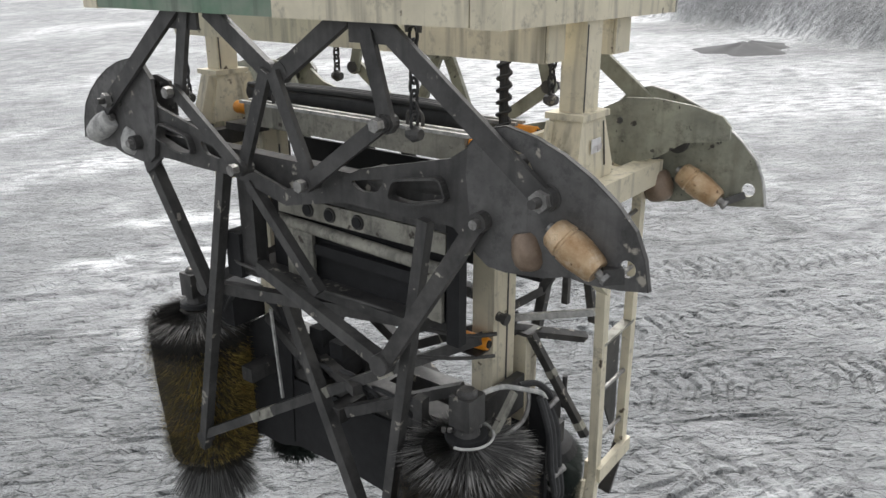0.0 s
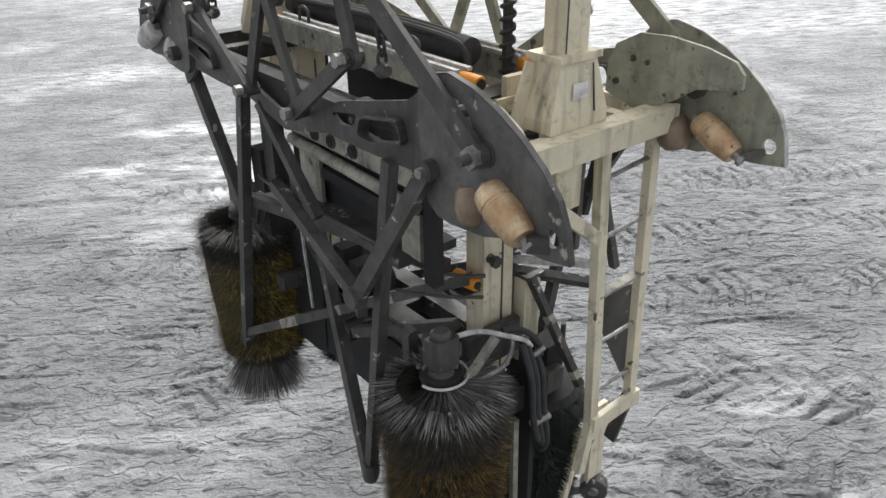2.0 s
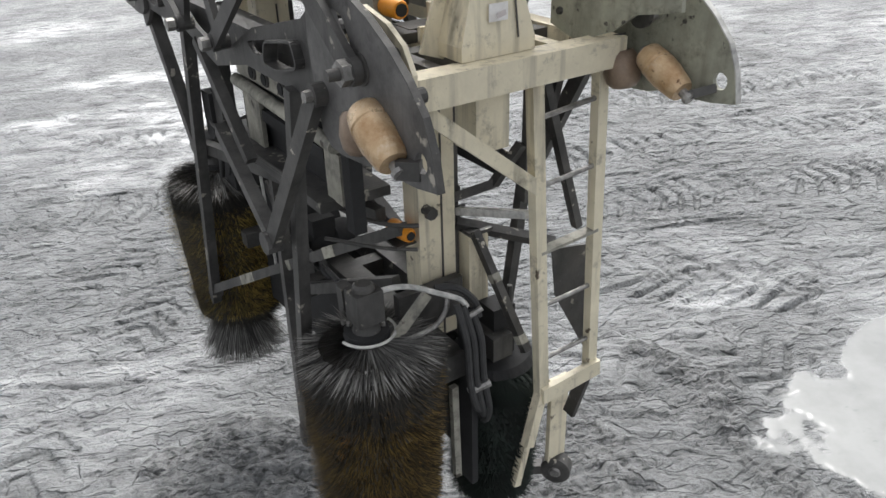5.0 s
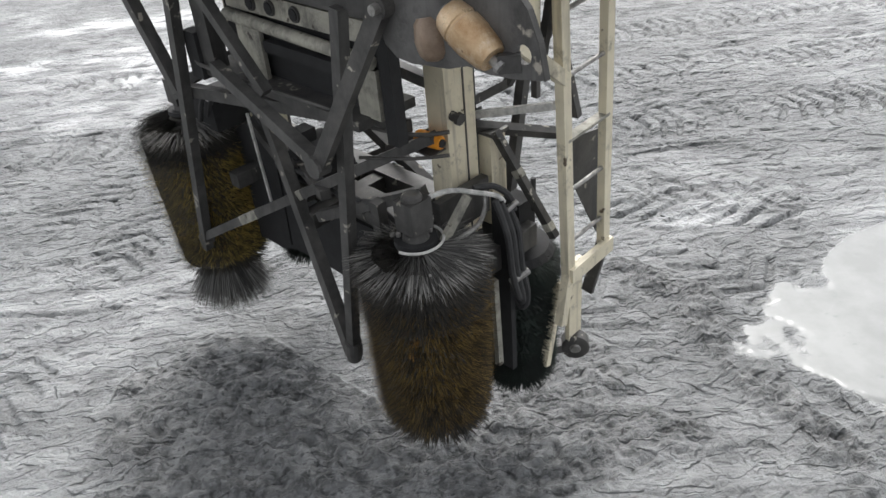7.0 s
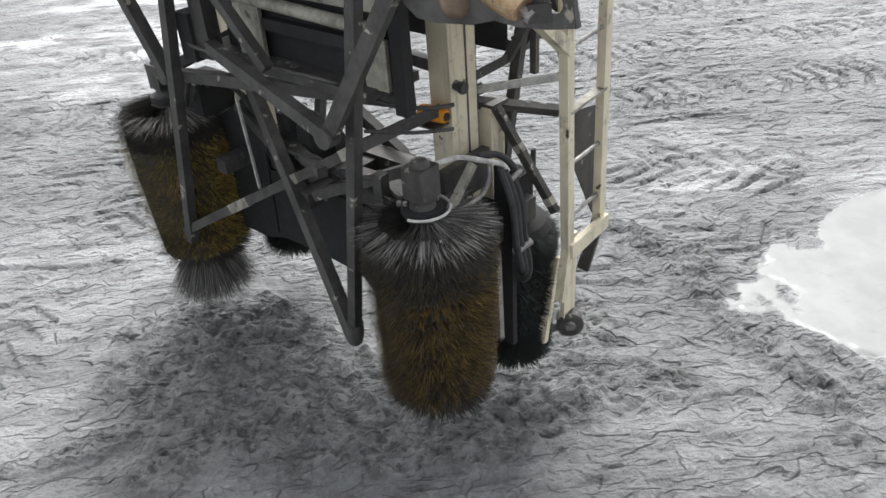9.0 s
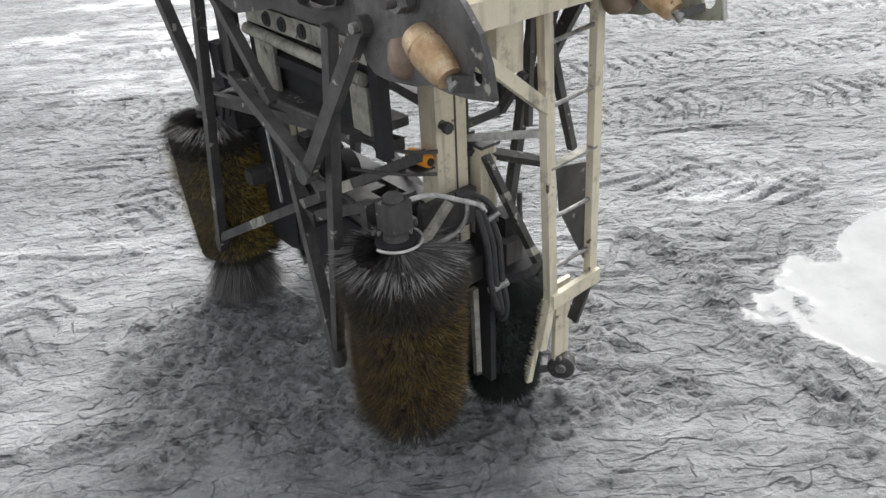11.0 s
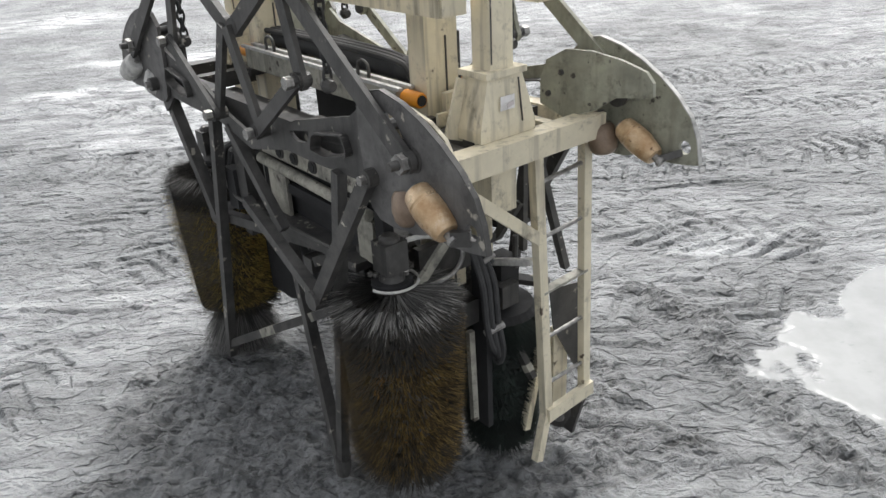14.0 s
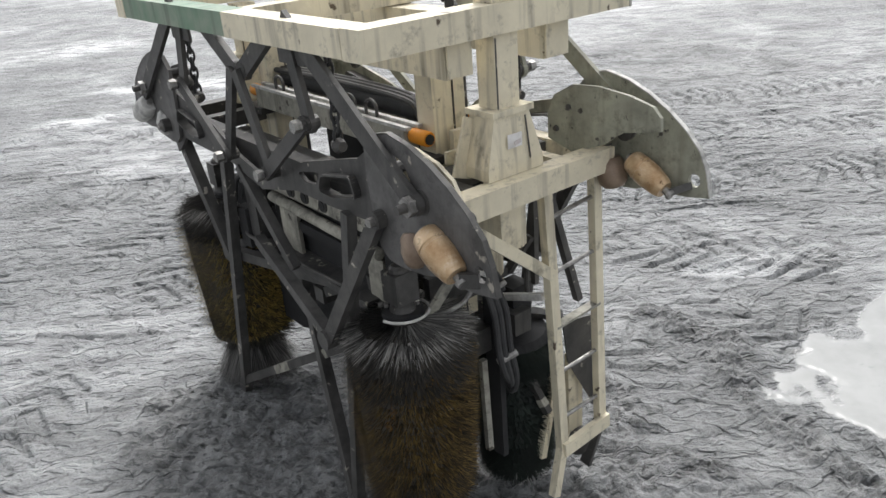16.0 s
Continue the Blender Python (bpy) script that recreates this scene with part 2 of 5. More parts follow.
BRISTLE_TOP = material("dusty_grey_bristles", (0.035, 0.034, 0.032), (0.08, 0.078, 0.074), 0.75, 0, 40, strands=(0.34, 0.33, 0.31))
BRISTLE_FOOT = material("sooty_foot_bristles", (0.03, 0.029, 0.028), (0.06, 0.058, 0.055), 0.75, 0, 40, strands=(0.19, 0.185, 0.175))
BRISTLE_GOLD = material("yellow_brown_bristles", (0.19, 0.13, 0.035), (0.06, 0.055, 0.02), 0.55, 0, 6, strands=(0.62, 0.46, 0.13), speck=(0.32, 0.15, 0.035), grime=(0.035, 0.037, 0.022), grime_from=0.46, amount=0.5)
BRISTLE_BROWN = material("brown_gold_bristles", (0.062, 0.042, 0.018), (0.020, 0.018, 0.012), 0.5, 0, 5, strands=(0.34, 0.225, 0.068), speck=(0.36, 0.19, 0.045), grime=(0.010, 0.010, 0.009), grime_from=0.42, amount=0.5)
BRISTLE_GREEN = material("black_green_bristles", (0.012, 0.013, 0.012), (0.022, 0.036, 0.028), 0.7, 0, 6, amount=0.5)
COAL = material("wet_coal_fines", (0.045, 0.045, 0.046), (0.085, 0.085, 0.085), 0.75, 0, 0.8, bump=0.6)


# ---- mesh helpers ----
def part(name, bm, mat, parent, label="", bevel=0.0):
    """Links a bmesh as one mesh object under a thing or a part."""
    if bevel:
        bmesh.ops.bevel(bm, geom=[e for e in bm.edges if len(e.link_faces) == 2 and e.calc_face_angle(0) > 0.6], offset=bevel, segments=1, affect="EDGES", clamp_overlap=True)
    me = bpy.data.meshes.new(name)
    bmesh.ops.recalc_face_normals(bm, faces=bm.faces)
    bm.to_mesh(me)
    bm.free()
    me.materials.append(mat)
    ob = new(name, me)
    ob.parent = parent
    if label:
        tagged(ob, label)
    return ob


def smooth(ob, angle=40):
    me = ob.data
    me.polygons.foreach_set("use_smooth", [True] * len(me.polygons))
    me.set_sharp_from_angle(angle=radians(angle))
    return ob


def add_box(bm, lo, hi):
    v = [bm.verts.new((x, y, z)) for x in (lo[0], hi[0]) for y in (lo[1], hi[1]) for z in (lo[2], hi[2])]
    for f in ((0, 1, 3, 2), (4, 6, 7, 5), (0, 4, 5, 1), (2, 3, 7, 6), (0, 2, 6, 4), (1, 5, 7, 3)):
        bm.faces.new([v[i] for i in f])
    return bm


def box(lo, hi):
    return add_box(bmesh.new(), lo, hi)


def frame_of(p, q, side=(1, 0, 0)):
    p, q = Vector(p), Vector(q)
    d = (q - p).normalized()
    s = Vector(side)
    s = (s - d * s.dot(d)).normalized()
    return p, q, d, s, d.cross(s)


def add_bar(bm, p, q, width, depth, side=(1, 0, 0)):
    """A square bar from p to q; depth lies along side, width across it."""
    p, q, d, s, u = frame_of(p, q, side)
    v = [bm.verts.new(c + s * (i * depth / 2) + u * (j * width / 2)) for c in (p, q) for i, j in ((-1, -1), (1, -1), (1, 1), (-1, 1))]
    for f in ((3, 2, 1, 0), (4, 5, 6, 7), (0, 1, 5, 4), (1, 2, 6, 5), (2, 3, 7, 6), (3, 0, 4, 7)):
        bm.faces.new([v[i] for i in f])
    return bm


def bar(p, q, width, depth, side=(1, 0, 0)):
    return add_bar(bmesh.new(), p, q, width, depth, side)


def add_turned(bm, p, q, profile, n=20):
    """A turned body along p to q: profile of (share of the length, radius)."""
    p, q, d, s, u = frame_of(p, q, (0.31, 0.2, 0.93) if abs((Vector(q) - Vector(p)).normalized().z) < 0.8 else (1, 0, 0))
    rings = []
    for t, r in profile:
        c = p.lerp(q, t)
        rings.append([bm.verts.new(c + (s * math.cos(6.28318 * i / n) + u * math.sin(6.28318 * i / n)) * r) for i in range(n)])
    for a, b in zip(rings, rings[1:]):
        for i in range(n):
            bm.faces.new((a[i], a[(i + 1) % n], b[(i + 1) % n], b[i]))
    bm.faces.new(rings[0][::-1])
    bm.faces.new(rings[-1])
    return bm


def turned(p, q, profile, n=20):
    return add_turned(bmesh.new(), p, q, profile, n)


def rod(p, q, r, n=14):
    return turned(p, q, [(0, r), (1, r)], n)


def add_tube(bm, pts, r, n=8):
    """A hose or bent rod through points, rounded by a Catmull-Rom curve."""
    pts = [Vector(p) for p in pts]
    path = []
    for i in range(len(pts) - 1):
        a, b, c, d = pts[max(i - 1, 0)], pts[i], pts[i + 1], pts[min(i + 2, len(pts) - 1)]
        for k in range(6):
            t = k / 6
            path.append(0.5 * (2 * b + (c - a) * t + (2 * a - 5 * b + 4 * c - d) * t * t + (3 * b - a - 3 * c + d) * t ** 3))
    path.append(pts[-1])
    rings, s = [], Vector((0.3, 0.5, 0.8))
    for i, c in enumerate(path):
        d = (path[min(i + 1, len(path) - 1)] - path[max(i - 1, 0)]).normalized()
        s = (s - d * s.dot(d)).normalized()
        u = d.cross(s)
        rings.append([bm.verts.new(c + (s * math.cos(6.28318 * k / n) + u * math.sin(6.28318 * k / n)) * r) for k in range(n)])
    for a, b in zip(rings, rings[1:]):
        for k in range(n):
            bm.faces.new((a[k], a[(k + 1) % n], b[(k + 1) % n], b[k]))
    bm.faces.new(rings[0][::-1])
    bm.faces.new(rings[-1])
    return bm


def tube(pts, r, n=8):
    return add_tube(bmesh.new(), pts, r, n)


def sheet(outline, x, thick, holes=()):
    """A flat plate in the y-z plane at x, with holes cut through it."""
    bm = bmesh.new()
    edges = []
    for loop in (outline, *holes):
        v = [bm.verts.new((x, y, z)) for y, z in loop]
        edges += [bm.edges.new((v[i], v[(i + 1) % len(v)])) for i in range(len(v))]
    bmesh.ops.triangle_fill(bm, use_beauty=True, use_dissolve=False, edges=edges)
    faces = list(bm.faces)
    made = bmesh.ops.extrude_face_region(bm, geom=faces)
    bmesh.ops.translate(bm, vec=(thick, 0, 0), verts=[g for g in made["geom"] if isinstance(g, bmesh.types.BMVert)])
    return bm


def rounded(points, r, seg=4):
    """A polygon with its corners rounded."""
    out, n = [], len(points)
    for i in range(n):
        a, b, c = Vector(points[i - 1]), Vector(points[i]), Vector(points[(i + 1) % n])
        k = min(r, (a - b).length * 0.45, (c - b).length * 0.45)
        p, q = b + (a - b).normalized() * k, b + (c - b).normalized() * k
        for j in range(seg + 1):
            t = j / seg
            out.append(tuple(p * (1 - t) ** 2 + b * 2 * t * (1 - t) + q * t * t))
    return out


def circle(y, z, r, n=14):
    return [(y + r * math.cos(6.28318 * i / n), z + r * math.sin(6.28318 * i / n)) for i in range(n)]


def thing(name, label, category):
    return tagged(new(name), label, category)


# ---- the sliding frame ----
MID_X, MID_Y = 0.025, 1.16    # its planes of symmetry


def sym(p, mx, my):
    return (2 * MID_X - p[0] if mx else p[0], 2 * MID_Y - p[1] if my else p[1], p[2])


PLATE = [(0.215, 0.10), (0.21, 0.20), (0.15, 0.265), (0.06, 0.285), (-0.05, 0.262), (-0.15, 0.222), (-0.25, 0.165), (-0.335, 0.10), (-0.40, 0.03),
         (-0.435, -0.05), (-0.455, -0.148), (-0.36, -0.165), (-0.26, -0.172), (-0.18, -0.165), (-0.1, -0.19), (0.05, -0.205), (0.12, -0.20), (0.17, -0.165), (0.195, -0.06)]
INNER = [(0.20, -0.06), (0.215, 0.10), (0.18, 0.18), (0.08, 0.205), (-0.05, 0.175), (-0.13, 0.13), (-0.175, 0.06), (-0.17, -0.01), (-0.10, -0.08), (0.10, -0.10)]
INNER_FAR = [(0.24, 0.01), (0.24, 0.12), (0.205, 0.20), (0.10, 0.256), (-0.035, 0.265), (-0.185, 0.25), (-0.30, 0.222), (-0.335, 0.185), (-0.338, 0.135), (-0.26, 0.118), (-0.16, 0.10), (-0.06, 0.03), (0.10, -0.03)]
WEB = [(1.16, -0.11), (0.95, -0.06), (0.72, 0.045), (0.30, 0.145), (0.20, 0.21), (0.12, 0.12), (0.11, -0.12), (0.14, -0.20), (0.20, -0.165), (0.29, -0.095), (0.56, -0.105), (0.82, -0.105), (1.16, -0.18)]
WINDOWS = [[(0.785, -0.012), (0.60, 0.026), (0.64, -0.036), (0.73, -0.045)], [(0.545, 0.034), (0.325, 0.075), (0.295, 0.0), (0.46, -0.045), (0.57, -0.04)],
           [(0.192, 0.10), (0.135, 0.108), (0.122, 0.04), (0.155, -0.02), (0.195, 0.02)]]


def guide_corner(frame_thing, mx, my):
    """A curved guide plate with its pin, rollers and linkage arms at one corner."""
    far = mx
    side = -1 if not mx else 1
    fl = lambda pts: [(2 * MID_Y - y, z) if my else (y, z) for y, z in pts]
    S = lambda *p: sym(p, mx, my)
    x_out = -0.505 if not far else 0.605
    rs = 0.92 if not far else 0.84
    slot = rounded([(0.055, 0.225), (-0.02, 0.205), (-0.06, 0.135), (-0.02, 0.125), (0.03, 0.17)], 0.02)
    plate = part("guide_plate", sheet(fl(PLATE), x_out - 0.009, 0.018, [fl(slot), fl(circle(-0.385, -0.09, 0.028))]), OLIVE if far else GREY_PLATE, frame_thing,
                 "olive-grey curved guide plate" if far else "dark grey curved steel guide plate")
    # strip along the arc: worn edge, with its highlight painted pale on far plates
    edge = bmesh.new()
    rim_pts = fl(PLATE[1:11])
    rings = []
    for k, (y, z) in enumerate(rim_pts):
        u, v = Vector(rim_pts[min(k + 1, 9)]) - Vector(rim_pts[max(k - 1, 0)])
        out = Vector((-v, u)).normalized() * (0.0045 if my else -0.0045)
        rings.append([edge.verts.new((x_out + i * 0.011, y + j * out.x, z + j * out.y)) for i, j in ((-1, 0), (1, 0), (1, 1), (-1, 1))])
    for a, b in zip(rings, rings[1:]):
        for k in range(4):
            edge.faces.new((a[k], a[(k + 1) % 4], b[(k + 1) % 4], b[k]))
    edge.faces.new(rings[0][::-1]), edge.faces.new(rings[-1])
    part("plate_edge", edge, PALE if far else SOOT_WORN, plate, "bright worn plate edge with painted highlight" if far else "")
    inner = part("inner_plate", sheet(fl(INNER_FAR if far else INNER), -0.40 if not far else 0.435, 0.016), OLIVE if far else BEIGE if not my else SOOT_WORN, frame_thing, "chipped olive inner plate" if far else "")
    for y, z in ((0.12, 0.16), (0.19, 0.06)):
        yy = 2 * MID_Y - y if my else y
        part("plate_bolt", turned((-0.40 if not far else 0.435, yy, z), (-0.412 if not far else 0.423, yy, z), [(0, 0.014), (1, 0.012)], 6), SOOT_WORN, inner)
    for k in range(2 if far else 3):
        yy = (0.06, -0.1, -0.22)[k]
        zz = (0.21, 0.15, 0.07)[k]
        part("spacer", rod((-0.50 if not far else 0.60, S(0, yy, 0)[1], zz - 0.05), (-0.395 if not far else 0.445, S(0, yy, 0)[1], zz - 0.05), 0.022, 10), SOOT, plate)
    pin = part("pivot_pin", turned(S(-0.46, -0.105, 0.083), S(-0.615 if not far else -0.51, -0.105, 0.083), [(0, 0.045), (0.38, 0.045), (0.4, 0.034), (0.62, 0.034), (0.64, 0.019), (1, 0.016)], 16), SOOT_WORN, frame_thing, "scuffed steel pivot pin")
    smooth(pin)
    part("pin_nut", turned(S(-0.545 if not far else -0.49, -0.105, 0.083), S(-0.58 if not far else -0.515, -0.105, 0.083), [(0, 0.036), (1, 0.036)], 6), STEEL, pin)
    # barrel roller and the cup roller behind it
    # the near side's far-end rollers are coloured pale, as if strongly lit
    a, b = Vector((-0.535, S(0, -0.14, 0)[1], -0.012)) if not far else Vector((0.545, S(0, -0.12, 0)[1], -0.045)), Vector((-0.545, S(0, -0.305, 0)[1], -0.108)) if not far else Vector((0.540, S(0, -0.29, 0)[1], -0.135))
    roll = part("barrel_roller", turned(a, b, [(k, r * rs) for k, r in ((0, 0.030), (0.0, 0.048), (0.05, 0.056), (0.28, 0.064), (0.30, 0.060), (0.34, 0.060), (0.36, 0.065), (0.62, 0.064), (0.64, 0.061), (0.68, 0.061), (0.93, 0.052), (1, 0.044), (1, 0.02))], 24),
                ROLLER if far or not my else PALE, frame_thing, "scuffed tan steel barrel roller" if far or not my else "worn steel barrel roller painted pale as if brightly lit")
    smooth(roll)
    part("roller_axle", turned(a.lerp(b, -0.1), a.lerp(b, 1.2), [(0, 0.016), (0.94, 0.016), (0.95, 0.022), (1, 0.02)], 10), STEEL, roll)
    part("roller_fork", bar(a.lerp(b, 1.1), (x_out, S(0, -0.37, 0)[1], -0.115), 0.05 if not far else 0.028, 0.03 if not far else 0.02), SOOT_WORN, roll)
    cup = part("cup_roller", turned((-0.485 if not far else 0.53, S(0, -0.015, 0)[1], -0.055), (-0.495 if not far else 0.53, S(0, -0.05, 0)[1], -0.18), [(0, 0.02), (0, 0.044), (0.12, 0.056), (0.5, 0.064), (0.8, 0.058), (0.95, 0.042), (1, 0.02)], 22), ROLLER_DULL if far or not my else PALE, frame_thing, "rusty round cup roller" if far or not my else "worn cup roller painted pale as if brightly lit")
    smooth(cup)
    part("roller_axle", rod((-0.483 if not far else 0.53, S(0, 0.0, 0)[1], 0.0), (-0.485 if not far else 0.53, S(0, -0.015, 0)[1], -0.065), 0.025, 10), SOOT, cup)
    # truss web with windows
    part("truss_web", sheet(fl(WEB), x_out + (0.012 if not far else -0.034), 0.018, [fl(rounded(w, 0.025)) for w in WINDOWS]), SOOT if not far else OLIVE, frame_thing, "sooty steel truss web with cut windows")
    rim = bmesh.new()
    for w in WINDOWS[1:2]:
        pts = rounded(w, 0.025)
        for c, d in zip(pts, pts[1:] + pts[:1]):
            add_bar(rim, S(-0.50, *c), S(-0.50, *d), 0.008, 0.05)
    part("window_rim", rim, SOOT, frame_thing)
    # linkage arms
    arms = [((-0.54, 0.62, 0.63), (-0.54, -0.105, 0.083), 0.072, 0.022), ((-0.53, 0.655, 0.62), (-0.53, 0.545, 0.24), 0.062, 0.022),
            ((-0.555, 0.54, 0.252), (-0.555, 0.955, -0.04), 0.06, 0.022), ((-0.50, 0.76, 0.60), (-0.50, 1.12, 0.372), 0.075, 0.03), ((-0.53, 1.14, 0.375), (-0.53, 0.955, -0.03), 0.058, 0.024)]
    for p, q, w, d in arms:
        arm = bar(S(*p), S(*q), w, d)
        add_turned(arm, S(q[0] - d / 2 - 0.002, *q[1:]), S(q[0] + d / 2 + 0.002, *q[1:]), [(0, w * 0.56), (1, w * 0.56)], 18)
        part("linkage_arm", arm, SOOT if not far else OLIVE, frame_thing, bevel=0.003)
    for y, z in ((0.545, 0.245), (0.955, -0.04)):
        bolt = part("pivot_bolt", turned(S(-0.50, y, z), S(-0.60, y, z), [(0, 0.03), (0.55, 0.03), (0.56, 0.022), (1, 0.02)], 12), SOOT_WORN, frame_thing)
        part("bolt_head", turned(S(-0.575, y, z), S(-0.607, y, z), [(0, 0.026), (1, 0.026)], 6), STEEL, bolt)
    clev = part("clevis", turned(S(-0.50, 0.14, -0.04), S(-0.555, 0.14, -0.04), [(0, 0.036), (1, 0.036)], 14), SOOT_WORN, frame_thing)
    part("bolt_head", turned(S(-0.55, 0.14, -0.04), S(-0.578, 0.14, -0.04), [(0, 0.020), (1, 0.018)], 8), STEEL, clev)
    # lower tie bar from the corner
    if not my:
        part("tie_bar", bar(S(-0.54, 0.14, -0.04), S(-0.59, 0.54, -0.68), 0.062, 0.035), SOOT_WORN, frame_thing, "scuffed black tie bar", bevel=0.005)


CORNER_PARTS = ("guide_plate", "inner_plate", "barrel_roller", "cup_roller", "pivot_pin")    # shifted at the far end to fit the camera's view


def build_frame():
    f = thing("brush_rig_frame", "sooty steel lifting frame with guide rollers and ladder, hanging from chains", "machine frame")
    for mx in (False, True):
        for my in (False, True):
            guide_corner(f, mx, my)
            if my and not mx:
                for ob in f.children:
                    if ob.name.split(".")[0] in CORNER_PARTS and ob.data.vertices[0].co.y > MID_Y and ob.data.vertices[0].co.x < 0:
                        ob.location = (0, -0.09, 0.07)
    # base frame of beams
    part("end_beam", box((-0.44, -0.045, -0.10), (0.53, 0.045, 0.0)), BEIGE, f, "streaked beige end beam", bevel=0.006)
    part("end_beam", box((-0.44, 2.27, -0.10), (0.49, 2.36, 0.0)), SOOT, f, bevel=0.006)
    part("cross_beam", box((-0.39, 0.26, -0.09), (0.44, 0.33, -0.01)), SOOT_WORN, f, bevel=0.005)
    part("cross_beam", box((-0.39, 1.99, -0.09), (0.44, 2.06, -0.01)), SOOT, f, bevel=0.005)
    part("side_beam", box((-0.44, 0.049, -0.12), (-0.37, 2.266, 0.0)), SOOT, f, bevel=0.005)
    part("side_beam", box((0.44, 0.049, -0.12), (0.51, 2.266, 0.0)), BEIGE, f, bevel=0.005)
    part("stiffener", box((0.27, 0.049, -0.07), (0.32, 0.256, -0.005)), BEIGE, f)
    part("stiffener", box((-0.20, 0.049, -0.07), (-0.15, 0.256, -0.005)), SOOT_WORN, f)
    for y, sgn in ((0.105, 1), (2.21, -1)):
        blk = bmesh.new()
        lo, hi = (0.142, 0.085), (0.088, 0.068)
        rings = []
        for z, (w, d) in ((0.002, lo), (0.045, lo), (0.235, hi)):
            rings.append([blk.verts.new((0.062 + i * w, y + j * d, z)) for i, j in ((-1, -1), (1, -1), (1, 1), (-1, 1))])
        for a, b in zip(rings, rings[1:]):
            for i in range(4):
                blk.faces.new((a[i], a[(i + 1) % 4], b[(i + 1) % 4], b[i]))
        blk.faces.new(rings[0][::-1]), blk.faces.new(rings[2])
        socket = part("column_socket", blk, BEIGE, f, "tapered beige column socket", bevel=0.005)
        socket.location.x = -0.025
        part("socket_flange", box((-0.042, y - 0.080, 0.235), (0.166, y + 0.080, 0.258)), BEIGE, socket, bevel=0.004)
        for x, s in ((-0.115, -1), (0.24, 1)):
            part("gusset", bar((0.062 + s * 0.09, y + sgn * 0.05, 0.22), (0.062 + s * 0.165, y + sgn * 0.05, 0.0), 0.09, 0.012, (0, 1, 0)), BEIGE, socket)
        for z in (0.215,):
            weld = part("weld_seam", bar((0.12, y - sgn * 0.079, 0.22), (0.135, y - sgn * 0.087, 0.05), 0.005, 0.004, (0, 1, 0)), SOOT_WORN, socket)
        part("sleeve", box((-0.035, y - 0.06, -0.32), (0.10, y + 0.06, -0.102)), BEIGE, f, "beige box sleeve", bevel=0.006)
    tag = part("label_plate", bar((0.020, 0.0305, 0.137), (0.092, 0.0305, 0.137), 0.054, 0.003, (0, 1, 0)), WHITE, f, "white label plate")
    tag.location = (-0.025, -0.012, 0)
    part("label_print", bar((0.038, 0.013, 0.13), (0.074, 0.0165, 0.137), 0.016, 0.002, (0, 1, 0)), PINK, tag)
    # filler sheet added to cover a black gap; the structure is open here
    part("deck_plate", box((-0.366, 0.34, -0.105), (-0.16, 1.985, -0.095)), SOOT_WORN, f)
    # upper conveyor-like rails with orange end buffers
    for x in (-0.10, 0.22):
        part("rail", box((x - 0.035, 0.50, 0.03), (x + 0.035, 1.84, 0.13)), GRIMY, f, "grimy grey channel rail", bevel=0.006)
        part("rail_cap", box((x - 0.042, 0.47, 0.132), (x - 0.020, 1.87, 0.146)), PALE, f)
        part("rail_cap", box((x + 0.016, 0.47, 0.132), (x + 0.040, 1.87, 0.146)), PALE, f)
        part("rail_seat", box((x - 0.05, 0.36, -0.008), (x + 0.06, 0.56, 0.028)), SOOT_WORN, f)
        part("rail_seat", box((x - 0.05, 1.78, -0.008), (x + 0.06, 1.98, 0.028)), SOOT_WORN, f)
        for y0, y1 in ((0.39, 0.498), (1.842, 1.95)):
            buf = part("end_buffer", turned((x + 0.01, y0, 0.10), (x + 0.01, y1, 0.10), [(0, 0.029), (0.08, 0.033), (0.92, 0.033), (1, 0.029)], 20), ORANGE, f, "orange plastic end buffer")
            smooth(buf)
            part("buffer_core", rod((x + 0.01, y0 - 0.006, 0.10), (x + 0.01, y0 + 0.02, 0.10), 0.022, 12), BLACK, buf)
    part("end_channel", box((0.0, 0.345, 0.02), (0.30, 0.375, 0.12)), BEIGE, f, bevel=0.004)
    part("end_channel", box((-0.06, 0.325, 0.0), (0.30, 0.34, 0.05)), BEIGE, f)
    cyl = part("hydraulic_cylinder", turned((0.06, 0.60, 0.155), (0.06, 2.0, 0.155), [(0, 0.03), (0.01, 0.055), (0.06, 0.06), (0.07, 0.05), (0.93, 0.05), (0.94, 0.06), (1, 0.05)], 20), RUBBER, f, "black hydraulic cylinder")
    smooth(cyl)
    for dx in (-0.035, 0.0, 0.035):
        part("hose", tube([(0.03 + dx, 1.95, 0.20), (0.03 + dx, 1.3, 0.215), (0.03 + dx, 0.75 + dx, 0.21), (0.035 + dx, 0.62 + dx, 0.17), (0.04 + dx, 0.60 + dx, 0.06)], 0.014), RUBBER, f)
    for y in (0.78, 0.95, 1.62):
        part("lifting_eye", tube([(-0.10, y - 0.04, 0.14), (-0.10, y - 0.038, 0.19), (-0.10, y, 0.21), (-0.10, y + 0.038, 0.19), (-0.10, y + 0.04, 0.14)], 0.008), SOOT, f)
    # housing hung between the side beams
    part("housing_panel", box((-0.33, 0.44, -0.196), (-0.31, 1.50, -0.121)), SOOT, f)
    part("housing_panel", sheet([(0.44, -0.20), (1.40, -0.20), (1.40, -0.285), (0.44, -0.285)], -0.335, 0.02, [circle(y, -0.243, 0.028) for y in (1.20, 1.065, 0.90)]), GRIMY, f, "grimy beige strip with three round holes")
